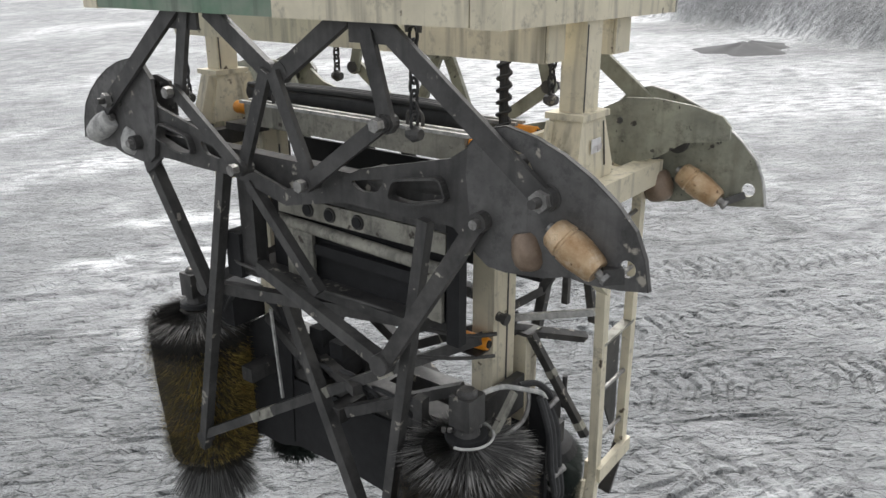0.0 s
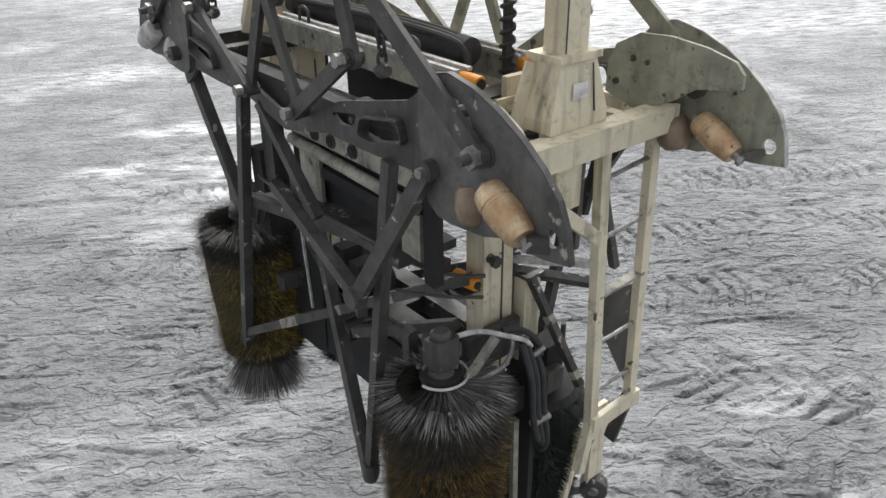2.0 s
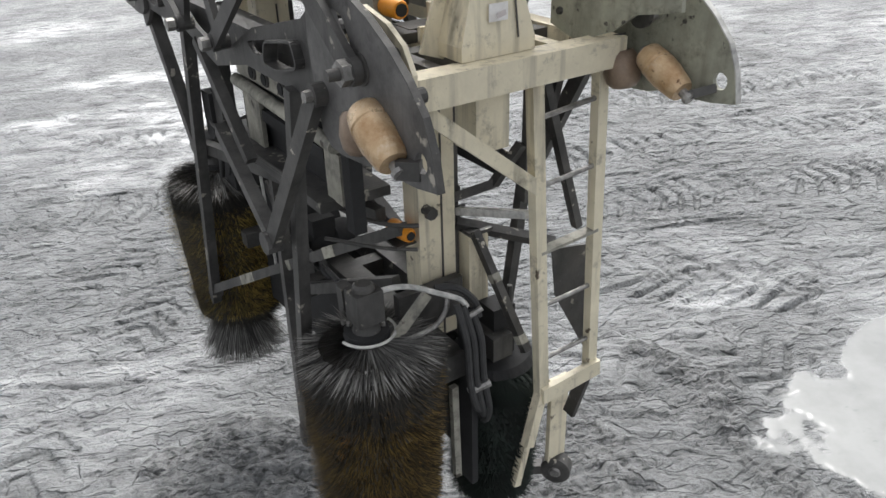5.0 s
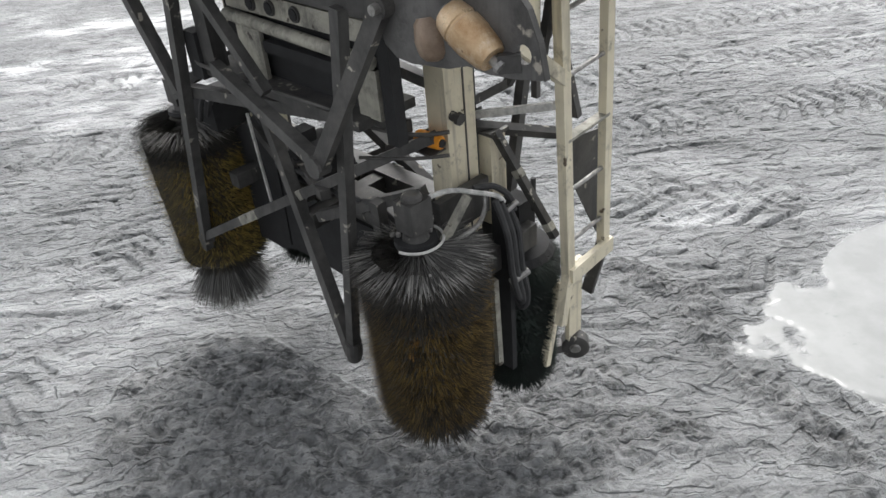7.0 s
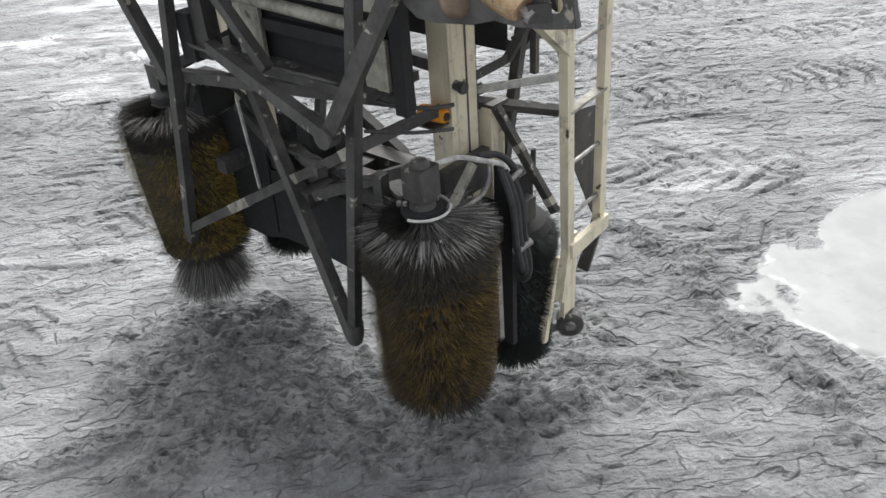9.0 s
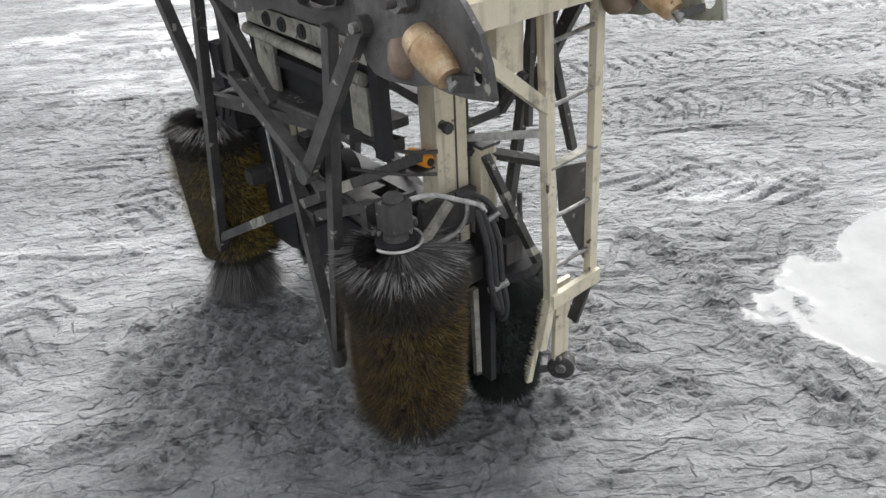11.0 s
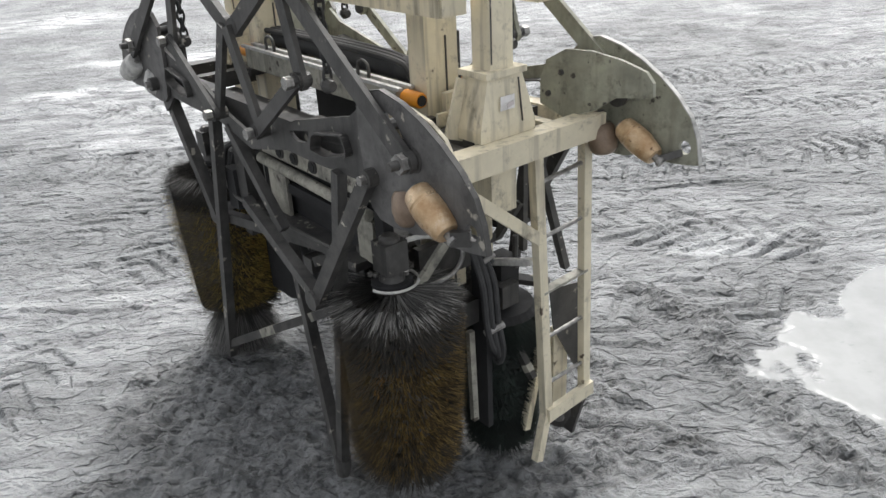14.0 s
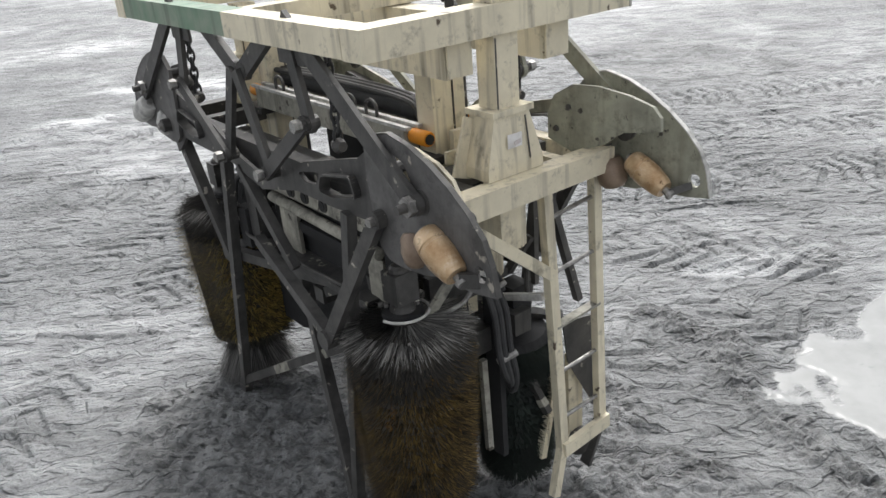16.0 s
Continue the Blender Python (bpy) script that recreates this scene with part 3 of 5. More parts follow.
    ram = part("hydraulic_ram", turned((-0.40, 0.24, 0.03), (-0.40, 0.74, -0.01), [(0, 0.03), (0.05, 0.05), (0.1, 0.056), (0.16, 0.05), (0.85, 0.05), (0.9, 0.056), (1, 0.04)], 18), SOOT, f, "sooty hydraulic ram")
    smooth(ram)
    # near-black sheets close the housing behind its panels
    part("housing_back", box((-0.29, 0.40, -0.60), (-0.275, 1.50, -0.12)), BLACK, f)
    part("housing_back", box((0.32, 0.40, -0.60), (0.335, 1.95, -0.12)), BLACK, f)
    for y in (1.20, 1.065, 0.90):
        part("hole_rim", turned((-0.336, y, -0.243), (-0.345, y, -0.243), [(0, 0.034), (1, 0.031)], 16), SOOT, f)
        # black disc stands in for the shade inside the hole
        part("hole_plug", rod((-0.345, y, -0.243), (-0.349, y, -0.243), 0.025, 14), BLACK, f)
    pipe = part("rail_pipe", rod((-0.345, 0.46, -0.345), (-0.345, 1.40, -0.315), 0.027, 16), GRIMY, f, "worn beige pipe rail")
    smooth(pipe)
    part("panel_strip", box((-0.335, 1.19, -0.60), (-0.315, 1.36, -0.345)), GRIMY, f, "grimy beige upright panel")
    part("panel_strip", box((-0.335, 0.46, -0.58), (-0.315, 0.58, -0.38)), GRIMY, f)
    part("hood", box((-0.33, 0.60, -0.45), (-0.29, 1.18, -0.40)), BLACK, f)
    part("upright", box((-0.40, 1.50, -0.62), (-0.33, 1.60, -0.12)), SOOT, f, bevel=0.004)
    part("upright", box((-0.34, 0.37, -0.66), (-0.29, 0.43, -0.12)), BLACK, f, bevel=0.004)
    shelf = bmesh.new()
    add_box(shelf, (-0.40, 0.52, -0.615), (-0.10, 1.62, -0.575))
    part("shelf_beam", shelf, SOOT, f, "sooty shelf beam", bevel=0.006)
    part("shelf_lip", tube([(-0.40, 1.64, -0.54), (-0.42, 1.60, -0.565), (-0.41, 1.2, -0.57), (-0.38, 0.72, -0.575), (-0.26, 0.58, -0.67), (-0.16, 0.45, -0.700), (-0.07, 0.37, -0.70)], 0.009), SOOT_WORN, f)
    part("shelf_lip", tube([(-0.36, 0.60, -0.76), (-0.2, 0.47, -0.795), (-0.08, 0.37, -0.80)], 0.008), SOOT_WORN, f)
    low = part("end_buffer", turned((-0.105, 0.52, -0.748), (-0.095, 0.395, -0.748), [(0, 0.030), (0.1, 0.034), (0.9, 0.030), (1, 0.026)], 18), ORANGE, f, "orange plastic end buffer")
    smooth(low)
    part("buffer_core", rod((-0.095, 0.397, -0.748), (-0.0945, 0.388, -0.748), 0.018, 10), BLACK, low)
    part("buffer_bracket", box((-0.15, 0.41, -0.795), (-0.06, 0.53, -0.788)), SOOT, f)
    part("bracket_box", box((-0.42, 1.60, -0.64), (-0.30, 1.70, -0.42)), BLACK, f, bevel=0.006)
    # lower truss, near and far face
    for mx in (False, True):
        S = lambda p: sym(p, mx, False)
        mat = SOOT
        for n, p, q, w, d in (("truss_pole", (-0.45, 2.27, -0.02), (-0.43, 1.865, -0.755), 0.058, 0.058), ("truss_pole", (-0.46, 1.60, -0.09), (-0.445, 2.04, -1.745), 0.050, 0.050),
                              ("truss_bar", (-0.425, 1.91, -0.745), (-0.15, 0.52, -0.69), 0.055, 0.05), ("truss_bar", (-0.44, 1.43, -0.53), (-0.57, 0.56, -0.69), 0.055, 0.05),
                              ("truss_bar", (-0.44, 2.0, -1.645), (-0.11, 0.42, -0.72), 0.048, 0.048), ("truss_pole", (-0.50, 0.40, -0.09), (-0.505, 0.672, -1.74), 0.046, 0.046),
                              ("truss_bar", (-0.09, 1.77, -0.67), (-0.50, 0.685, -1.755), 0.06, 0.055), ("truss_bar", (-0.42, 1.90, -0.74), (-0.10, 1.62, -0.56), 0.05, 0.05),
                              ("truss_bar", (-0.48, 1.40, -0.12), (-0.46, 1.02, -0.55), 0.045, 0.045)):
            part(n, bar(S(p), S(q), w, d), mat, f, "round-edged sooty truss pole" if n == "truss_pole" else "", bevel=0.017)
        part("pole_foot", turned(S((-0.505, 0.66, -1.66)), S((-0.506, 0.676, -1.79)), [(0, 0.040), (0.5, 0.042), (0.85, 0.034), (1, 0.015)], 14), SOOT, f)
        for c, r in (((-0.425, 1.89, -0.75), 0.045), ((-0.44, 2.03, -1.68), 0.04), ((-0.59, 0.55, -0.68), 0.045)):
            part("node_plate", turned(S((c[0] - 0.03, c[1], c[2])), S((c[0] + 0.03, c[1], c[2])), [(0, r), (1, r)], 10), SOOT, f)
        for p, q, w in (((-0.345, 1.54, -1.376), (-0.372, 1.67, -1.452), 0.051), ((-0.272, 1.19, -1.17), (-0.288, 1.265, -1.215), 0.051), ((-0.20, 0.84, -0.965), (-0.215, 0.92, -1.01), 0.051)):
            part("worn_patch", bar(S(p), S(q), w, 0.05), GRIMY, f)
    # braces seen through the ladder
    for p, q, w, mat in (((0.13, 0.42, -0.655), (0.281, 0.36, -0.615), 0.036, SOOT_WORN), ((0.278, 0.362, -0.618), (0.365, 0.30, -0.45), 0.036, SOOT_WORN), ((0.395, 0.30, -0.09), (0.389, 0.30, -0.70), 0.030, SOOT_WORN),
                         ((0.145, 0.43, -0.722), (0.205, 0.06, -0.612), 0.030, PALE), ((0.14, 0.43, -0.775), (0.51, 0.25, -0.905), 0.042, SOOT), ((0.175, 0.35, -0.79), (0.235, 0.08, -1.245), 0.036, SOOT_WORN),
                         ((0.43, 0.30, -0.09), (0.685, 0.30, -0.90), 0.038, SOOT_WORN), ((0.62, 0.35, -0.10), (0.49, 0.35, -0.585), 0.036, SOOT)):
        part("brace", bar(p, q, w, w * 0.9), mat, f, bevel=0.004)
    for k in (0.35, 0.86):
        a, b = Vector((0.175, 0.35, -0.79)), Vector((0.235, 0.08, -1.245))
        part("worn_patch", bar(a.lerp(b, k), a.lerp(b, k + 0.07), 0.039, 0.035), GRIMY, f)
    tri = bmesh.new()
    top = [tri.verts.new(v) for v in ((0.385, 0.12, -0.842), (0.615, 0.12, -0.885), (0.635, 0.12, -1.46), (0.575, 0.12, -1.36), (0.416, 0.12, -1.07))]
    face = tri.faces.new(top)
    ext = bmesh.ops.extrude_face_region(tri, geom=[face])
    bmesh.ops.translate(tri, vec=(0.004, 0.012, 0), verts=[g for g in ext["geom"] if isinstance(g, bmesh.types.BMVert)])
    part("skirt_plate", tri, SOOT, f, "sooty three-cornered skirt plate")
    ladder(f)
    return f


def ladder(f):
    """Beige ladder of two stringers and thin rungs, hung from the end beam."""
    lt, rt, lb, rb = Vector((0.192, 0.03, -0.10)), Vector((0.487, 0.03, -0.06)), Vector((0.302, 0.055, -1.46)), Vector((0.572, 0.055, -1.44))
    part("stringer", bar(lt, lb, 0.042, 0.048), BEIGE, f, "scratched beige ladder stringer", bevel=0.004)
    part("stringer", bar(rt, rb, 0.040, 0.046), BEIGE, f, "scratched beige ladder stringer", bevel=0.004)
    part("stringer_tail", bar(lb, (0.215, 0.03, -1.70), 0.042, 0.04), BEIGE, f, bevel=0.004)
    part("stringer_tail", bar(rb, (0.50, 0.085, -1.70), 0.06, 0.02), SOOT, f)
    for z in (-0.245, -0.505, -0.775, -1.03, -1.295):
        k = (z + 0.10) / -1.36
        p, q = lt.lerp(lb, k), rt.lerp(rb, k + 0.01)
        if z == -0.775:
            part("tread", bar(p, q, 0.012, 0.045, (0, 1, 0)), GRIMY, f)
        else:
            part("rung", rod(p, q, 0.010, 8), STEEL, f)
    part("ladder_crossbar", bar((0.285, 0.03, -1.465), (0.60, 0.03, -1.445), 0.075, 0.03, (0, 1, 0)), BEIGE, f, bevel=0.004)
    part("ladder_brace", bar((-0.245, 0.02, -0.125), (0.225, 0.03, -0.505), 0.05, 0.05), BEIGE, f, "beige diagonal ladder brace", bevel=0.004)


# ---- the brush carriage ----
def bristle_ring(z0, z1, r0, r1, count, lean, jitter, width, rng, droop=0.0, tufts=0, taper=0.0):
    """Thin bristle blades that stand out between two radii."""
    verts, faces = [], []
    for i in range(count):
        a, z = rng.uniform(0, 2 * math.pi), rng.uniform(z0, z1)
        if tufts:
            a, z = (round(a * tufts) + rng.gauss(0, 0.22)) / tufts, round(z / 0.034) * 0.034 + rng.gauss(0, 0.007)
            a += 0.5 / tufts * (round(z / 0.034) % 2)
        ra, rb = r0, r1 * rng.uniform(1 - jitter, 1 + jitter)
        if taper:
            k = max(0.0, abs(z) - 0.30) / 0.6
            ra, rb = ra * (1 - taper * k), rb * (1 - taper * k)
        b = a + rng.uniform(-lean, lean)
        tz = z + rng.uniform(-0.02, 0.02) - droop
        w = width / rb
        n = len(verts)
        verts += [(ra * math.cos(a - w), ra * math.sin(a - w), z), (ra * math.cos(a + w), ra * math.sin(a + w), z + 0.003), (rb * math.cos(b), rb * math.sin(b), tz)]
        faces.append((n, n + 1, n + 2))
    return verts, faces


def mesh_part(name, verts, faces, mat, parent, label=""):
    me = bpy.data.meshes.new(name)
    me.from_pydata(verts, [], faces)
    me.materials.append(mat)
    ob = new(name, me)
    ob.parent = parent
    if label:
        tagged(ob, label)
    return ob


def brush(parent, x, y, top, bottom, r, seed, skirt=True, dark=False, gold=None):
    """An upright rotary brush: a core, golden flank bristles, a dark splayed top ring and a small flared brush at its foot."""
    rng = random.Random(seed)
    hub = part("rotary_brush", turned((0, 0, 0.03), (0, 0, bottom - top), [(0, 0.08), (0.02, 0.09), (0.03, r * 0.55), (0.08, r * 0.84), (0.4, r * 0.82), (0.94, r * 0.72), (1, r * 0.45)], 28), BRISTLE_GREEN if dark else BRISTLE_DARK, parent,
               "upright rotary brush with black and golden bristles" if not dark else "upright soot-black rotary brush with greenish bristles")
    hub.location = (x, y, top)
    h = bottom - top
    v, f = bristle_ring(h * 0.90, h * 0.14, r * 0.80, r * 1.01, 15000 if not dark else 5000, 0.07, 0.08, 0.0034, rng, tufts=11, taper=0.13)
    mesh_part("flank_bristles", v, f, BRISTLE_GREEN if dark else gold, hub, "" if dark else "golden yellow flank bristles")
    v, f = bristle_ring(h * 0.985, h * 0.72, r * 0.74, r * 0.98, 3600, 0.10, 0.10, 0.0042, rng, droop=0.012, taper=0.13)
    mesh_part("lower_bristles", v, f, BRISTLE_GREEN if dark else BRISTLE_DARK, hub)
    v, f = bristle_ring(h * (0.24 if gold is BRISTLE_BROWN else 0.17), h * 0.02, r * 0.80, r * 1.02, 4200, 0.08, 0.06, 0.0042, rng, droop=0.015)
    mesh_part("upper_bristles", v, f, BRISTLE_GREEN if dark else BRISTLE_DARK, hub, "soot-black upper bristles")
    v, f = bristle_ring(-0.03, 0.015, r * 0.66, r * 1.045, 700, 0.05, 0.09, 0.0082, rng, droop=0.022)
    mesh_part("top_bristles", v, f, BRISTLE_GREEN if dark else BRISTLE_TOP, hub, "splayed soot-black top bristles" if dark else "splayed dusty grey top bristles")
    v, f = bristle_ring(0.002, 0.03, r * 0.30, r * 0.86, 1500, 0.05, 0.12, 0.0050, rng, droop=0.006)
    mesh_part("disc_bristles", v, f, BRISTLE_GREEN if dark else BRISTLE_FOOT, hub)
    part("brush_hub", turned((0, 0, -0.01), (0, 0, 0.008), [(0, r * 0.70), (1, r * 0.50)], 28), BRISTLE_DARK, hub, "soot-covered brush disc")
    if skirt:
        verts, faces = [], []
        for i in range(2600):
            a, k = rng.uniform(0, 6.28318), rng.uniform(0.2, 1.0)
            ra, rb = 0.05 + 0.055 * k, (0.14 + 0.17 * k) * rng.uniform(0.92, 1.05)
            b, w, n = a + rng.uniform(-0.12, 0.12), 0.035, len(verts)
            zt, zb = h + 0.02, h - 0.33 + rng.uniform(0, 0.03) + 0.08 * k
            verts += [(ra * math.cos(a - w), ra * math.sin(a - w), zt), (ra * math.cos(a + w), ra * math.sin(a + w), zt), (rb * math.cos(b), rb * math.sin(b), zb)]
            faces.append((n, n + 1, n + 2))
        mesh_part("foot_brush", verts, faces, BRISTLE_FOOT, hub, "small flared foot brush")
        part("foot_core", turned((0, 0, h + 0.03), (0, 0, h - 0.16), [(0, 0.06), (0.3, 0.06), (1, 0.11)], 14), BLACK, hub)
    return hub


def drive(parent, x, y, z, sign):
    """Hydraulic motor on its flange with bracket and hoses, above a brush."""
    m = part("drive_motor", box((x - 0.055, y - 0.05, z + 0.055), (x + 0.055, y + 0.05, z + 0.19)), SOOT, parent, "grimy cast hydraulic drive motor", bevel=0.014)
    part("motor_cap", turned((x, y, z + 0.185), (x, y, z + 0.215), [(0, 0.045), (0.6, 0.042), (1, 0.03)], 14), SOOT_WORN, m)
    part("motor_base", turned((x, y, z + 0.0), (x, y, z + 0.075), [(0, 0.06), (0.5, 0.05), (1, 0.05)], 16), SOOT, m)
    part("motor_flange", turned((x, y, z - 0.005), (x, y, z + 0.015), [(0, 0.090), (1, 0.086)], 28), BLACK, m, "worn round brush flange")
    if sign < 0:
        return m
    ring = bmesh.new()
    add_tube(ring, [(x + 0.110 * math.cos(3.3 + t * 0.2), y + 0.110 * math.sin(3.3 + t * 0.2), z + 0.006) for t in range(17)], 0.006, 6)
    part("flange_ring", ring, PALE, m)
    for k in range(4):
        c, s = x + 0.075 * math.cos(k * 1.57 + 0.9), y + 0.075 * math.sin(k * 1.047 + 0.3)
        part("flange_bolt", turned((c, s, z + 0.02), (c, s, z + 0.036), [(0, 0.011), (1, 0.011)], 6), STEEL, m)
    return m


def build_carriage():
    c = thing("brush_carriage", "soot-blackened sliding carriage with upright rotary brushes on beige masts", "brush carriage")
    # masts that slide through the frame
    for y in (0.455, 1.88):
        mast = part("mast", box((-0.052, y - 0.055, -1.25), (0.115, y + 0.055, 0.03)), BEIGE, c, "streaked beige box mast", bevel=0.007)
        part("mast_rail", box((0.118, y - 0.03, -1.25), (0.150, y + 0.03, -0.10)), SOOT_WORN, mast)
        part("mast_seam", box((0.048, y - 0.059, -1.25), (0.056, y - 0.056, -0.10)), SOOT, mast)
        part("mast_cap", box((-0.056, y - 0.058, 0.032), (0.119, y + 0.058, 0.042)), SOOT_WORN, mast)
    part("mast_bolt", turned((-0.02, 0.40, -0.645), (-0.02, 0.35, -0.65), [(0, 0.022), (0.6, 0.02), (0.65, 0.028), (1, 0.026)], 8), SOOT, c)
    part("guide_post", box((0.155, 0.36, -1.24), (0.250, 0.44, -0.80)), BEIGE, c, "chipped beige guide post", bevel=0.006)
    part("guide_plate", box((0.150, 0.345, -0.80), (0.262, 0.45, -0.785)), SOOT_WORN, c)
    screw = bmesh.new()
    add_turned(screw, (0.165, 0.52, -0.10), (0.165, 0.52, 0.42), [(0, 0.02), (1, 0.02)], 10)
    add_tube(screw, [(0.165 + 0.03 * math.cos(k * 1.57), 0.52 + 0.03 * math.sin(k * 1.57), 0.06 + k * 0.0125) for k in range(28)], 0.008, 6)
    part("spring_column", screw, RUBBER, c, "black coil spring column")
    # chassis between the brushes
    part("chassis_beam", box((-0.10, 0.20, -1.33), (0.02, 2.35, -1.21)), SOOT, c, bevel=0.008)
    part("chassis_beam", box((0.16, 0.20, -1.33), (0.26, 2.20, -1.22)), SOOT, c, bevel=0.008)
    for y in (0.52, 1.15, 1.80):
        part("chassis_tie", box((-0.30, y - 0.04, -1.32), (0.30, y + 0.04, -1.24)), SOOT, c, bevel=0.006)
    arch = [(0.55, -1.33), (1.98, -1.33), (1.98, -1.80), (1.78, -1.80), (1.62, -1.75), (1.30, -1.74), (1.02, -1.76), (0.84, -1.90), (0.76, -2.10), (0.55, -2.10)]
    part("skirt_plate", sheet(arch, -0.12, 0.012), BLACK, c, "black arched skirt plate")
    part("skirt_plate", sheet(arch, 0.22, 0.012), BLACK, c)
    for p, q in (((-0.10, 0.52, -1.0), (-0.30, 1.05, -1.22)), ((-0.12, 1.80, -1.0), (-0.2, 1.25, -1.24)), ((-0.30, 0.60, -0.98), (-0.28, 0.62, -1.30)), ((-0.28, 1.00, -1.10), (-0.02, 1.75, -1.12))):
        part("chassis_stay", bar(p, q, 0.05, 0.05), SOOT, c, bevel=0.005)
    for y, z in ((1.42, -1.10), (1.28, -1.14)):
        pump = part("pump", turned((-0.16, y, z), (0.06, y, z), [(0, 0.05), (0.2, 0.07), (0.6, 0.07), (0.62, 0.09), (1, 0.09)], 16), BLACK, c, "black hydraulic pump")
        smooth(pump)
        part("pump_box", box((-0.14, y - 0.045, z + 0.03), (-0.02, y + 0.045, z + 0.14)), BLACK, pump, bevel=0.01)
    for k in range(6):
        y = 0.65 + 0.13 * k
        part("hose", tube([(-0.15, y, -1.22), (-0.22, y + 0.05, -1.08 - 0.02 * (k % 3)), (-0.2, y + 0.2, -1.12), (-0.12, y + 0.3, -1.25)], 0.013), RUBBER, c)
    # brushes and drives
    brush(c, -0.36, 0.305, -1.075, -1.97, 0.285, 11, skirt=False, gold=BRISTLE_BROWN)
    drive(c, -0.355, 0.315, -1.03, 1)
    brush(c, -0.26, 2.245, -1.05, -1.97, 0.322, 23, gold=BRISTLE_GOLD)
    drive(c, -0.26, 2.245, -1.00, -1)
    brush(c, 0.255, 0.34, -1.42, -2.16, 0.222, 37, skirt=False, dark=True)
    brush(c, 0.265, 2.10, -1.42, -2.16, 0.215, 41, skirt=False, dark=True)
    part("brush_guard", turned((0.255, 0.34, -1.36), (0.255, 0.34, -1.41), [(0, 0.10), (0.3, 0.17), (1, 0.195)], 26), BLACK, c, "black rubber brush guard")
    part("drive_motor", box((0.20, 0.25, -1.36), (0.31, 0.36, -1.12)), BLACK, c, bevel=0.02)
    part("pin", rod((0.24, 0.20, -1.14), (0.24, 0.20, -0.98), 0.012, 8), SOOT, c)
    part("drive_box", box((-0.26, 1.92, -1.05), (-0.04, 2.16, -0.88)), BLACK, c, "black hydraulic drive box", bevel=0.025)
    for k in range(3):
        part("hose", tube([(-0.20 - 0.05 * k, 2.0, -0.98), (-0.2 - 0.05 * k, 1.86, -0.84 + 0.02 * k), (-0.15, 1.74, -0.90), (-0.1, 1.68, -1.05)], 0.014), RUBBER, c)
    # pale strip added where a thin bright gap shows, not a real part
    part("frosted_strip", bar((-0.20, 1.685, -0.90), (-0.20, 1.645, -1.41), 0.014, 0.012), PALE, c)
    part("drive_shield", sheet([(1.62, -0.95), (1.70, -0.92), (1.98, -1.10), (1.98, -1.80), (1.66, -1.73)], -0.13, 0.012), BLACK, c)
    # bracket arm and hoses beside the near brush
    part("bracket_arm", bar((-0.275, 0.245, -1.055), (-0.13, 0.235, -0.905), 0.042, 0.02, (0, 1, 0)), GRIMY, c, "worn pale bracket arm", bevel=0.004)
    part("bracket_arm", tube([(-0.25, 0.22, -1.06), (-0.14, 0.19, -1.03), (-0.07, 0.2, -0.98), (-0.05, 0.22, -0.90)], 0.010), STEEL, c)
    part("bracket_plate", box((-0.20, 0.33, -1.12), (0.10, 0.37, -0.95)), SOOT, c, bevel=0.006)
    part("feed_pipe", tube([(-0.32, 0.295, -0.865), (-0.28, 0.27, -0.845), (-0.20, 0.24, -0.850), (-0.10, 0.20, -0.895), (-0.03, 0.17, -0.93), (0.0, 0.16, -0.97)], 0.011), PALE, c, "pale feed pipe")
    part("feed_pipe", tube([(-0.10, 0.23, -0.885), (-0.02, 0.20, -0.90), (0.04, 0.17, -0.96), (0.05, 0.15, -1.03)], 0.014), RUBBER, c)
    for dx, dz in ((0.0, 0.0), (0.035, -0.03), (-0.03, 0.02)):
        part("hose", tube([(-0.02 + dx, 0.16, -0.96 + dz), (0.0 + dx, 0.12, -1.10), (0.0 + dx, 0.10, -1.28), (0.02 + dx, 0.09, -1.42 + dz), (0.055, 0.13, -1.50 + dz), (0.07, 0.22, -1.45)], 0.015), RUBBER, c)
    part("hose_clamp", rod((-0.035, 0.105, -1.33), (0.055, 0.085, -1.31), 0.018, 8), STEEL, c)
    part("hose_clamp", rod((-0.03, 0.15, -1.02), (0.05, 0.13, -0.98), 0.012, 8), STEEL, c)
    part("side_bar", bar((-0.05, 0.19, -1.35), (-0.04, 0.19, -1.84), 0.026, 0.03), GRIMY, c, "scuffed beige side bar", bevel=0.006)
    part("side_bar", bar((0.03, 0.2, -0.98), (0.03, 0.2, -1.9), 0.09, 0.03), BLACK, c)
    # foot wheel
    part("wheel_bracket", box((0.455, 0.155, -2.02), (0.555, 0.18, -1.54)), BEIGE, c, "worn beige wheel bracket", bevel=0.006)
    part("wheel_bracket", bar((0.25, 0.15, -2.03), (0.36, 0.15, -1.58), 0.042, 0.035), BEIGE, c, bevel=0.005)
    wheel = part("foot_wheel", turned((0.475, 0.13, -2.07), (0.54, 0.18, -2.07), [(0, 0.045), (0, 0.06), (0.1, 0.072), (0.9, 0.072), (1, 0.06)], 22), SOOT_WORN, c, "scuffed black foot wheel")
    smooth(wheel)
    part("wheel_hub", turned((0.468, 0.124, -2.07), (0.484, 0.137, -2.07), [(0, 0.022), (1, 0.04)], 12), STEEL, wheel)
    part("axle_beam", bar((0.20, 0.35, -2.08), (0.52, 0.17, -2.08), 0.05, 0.05), SOOT, c)
    return c


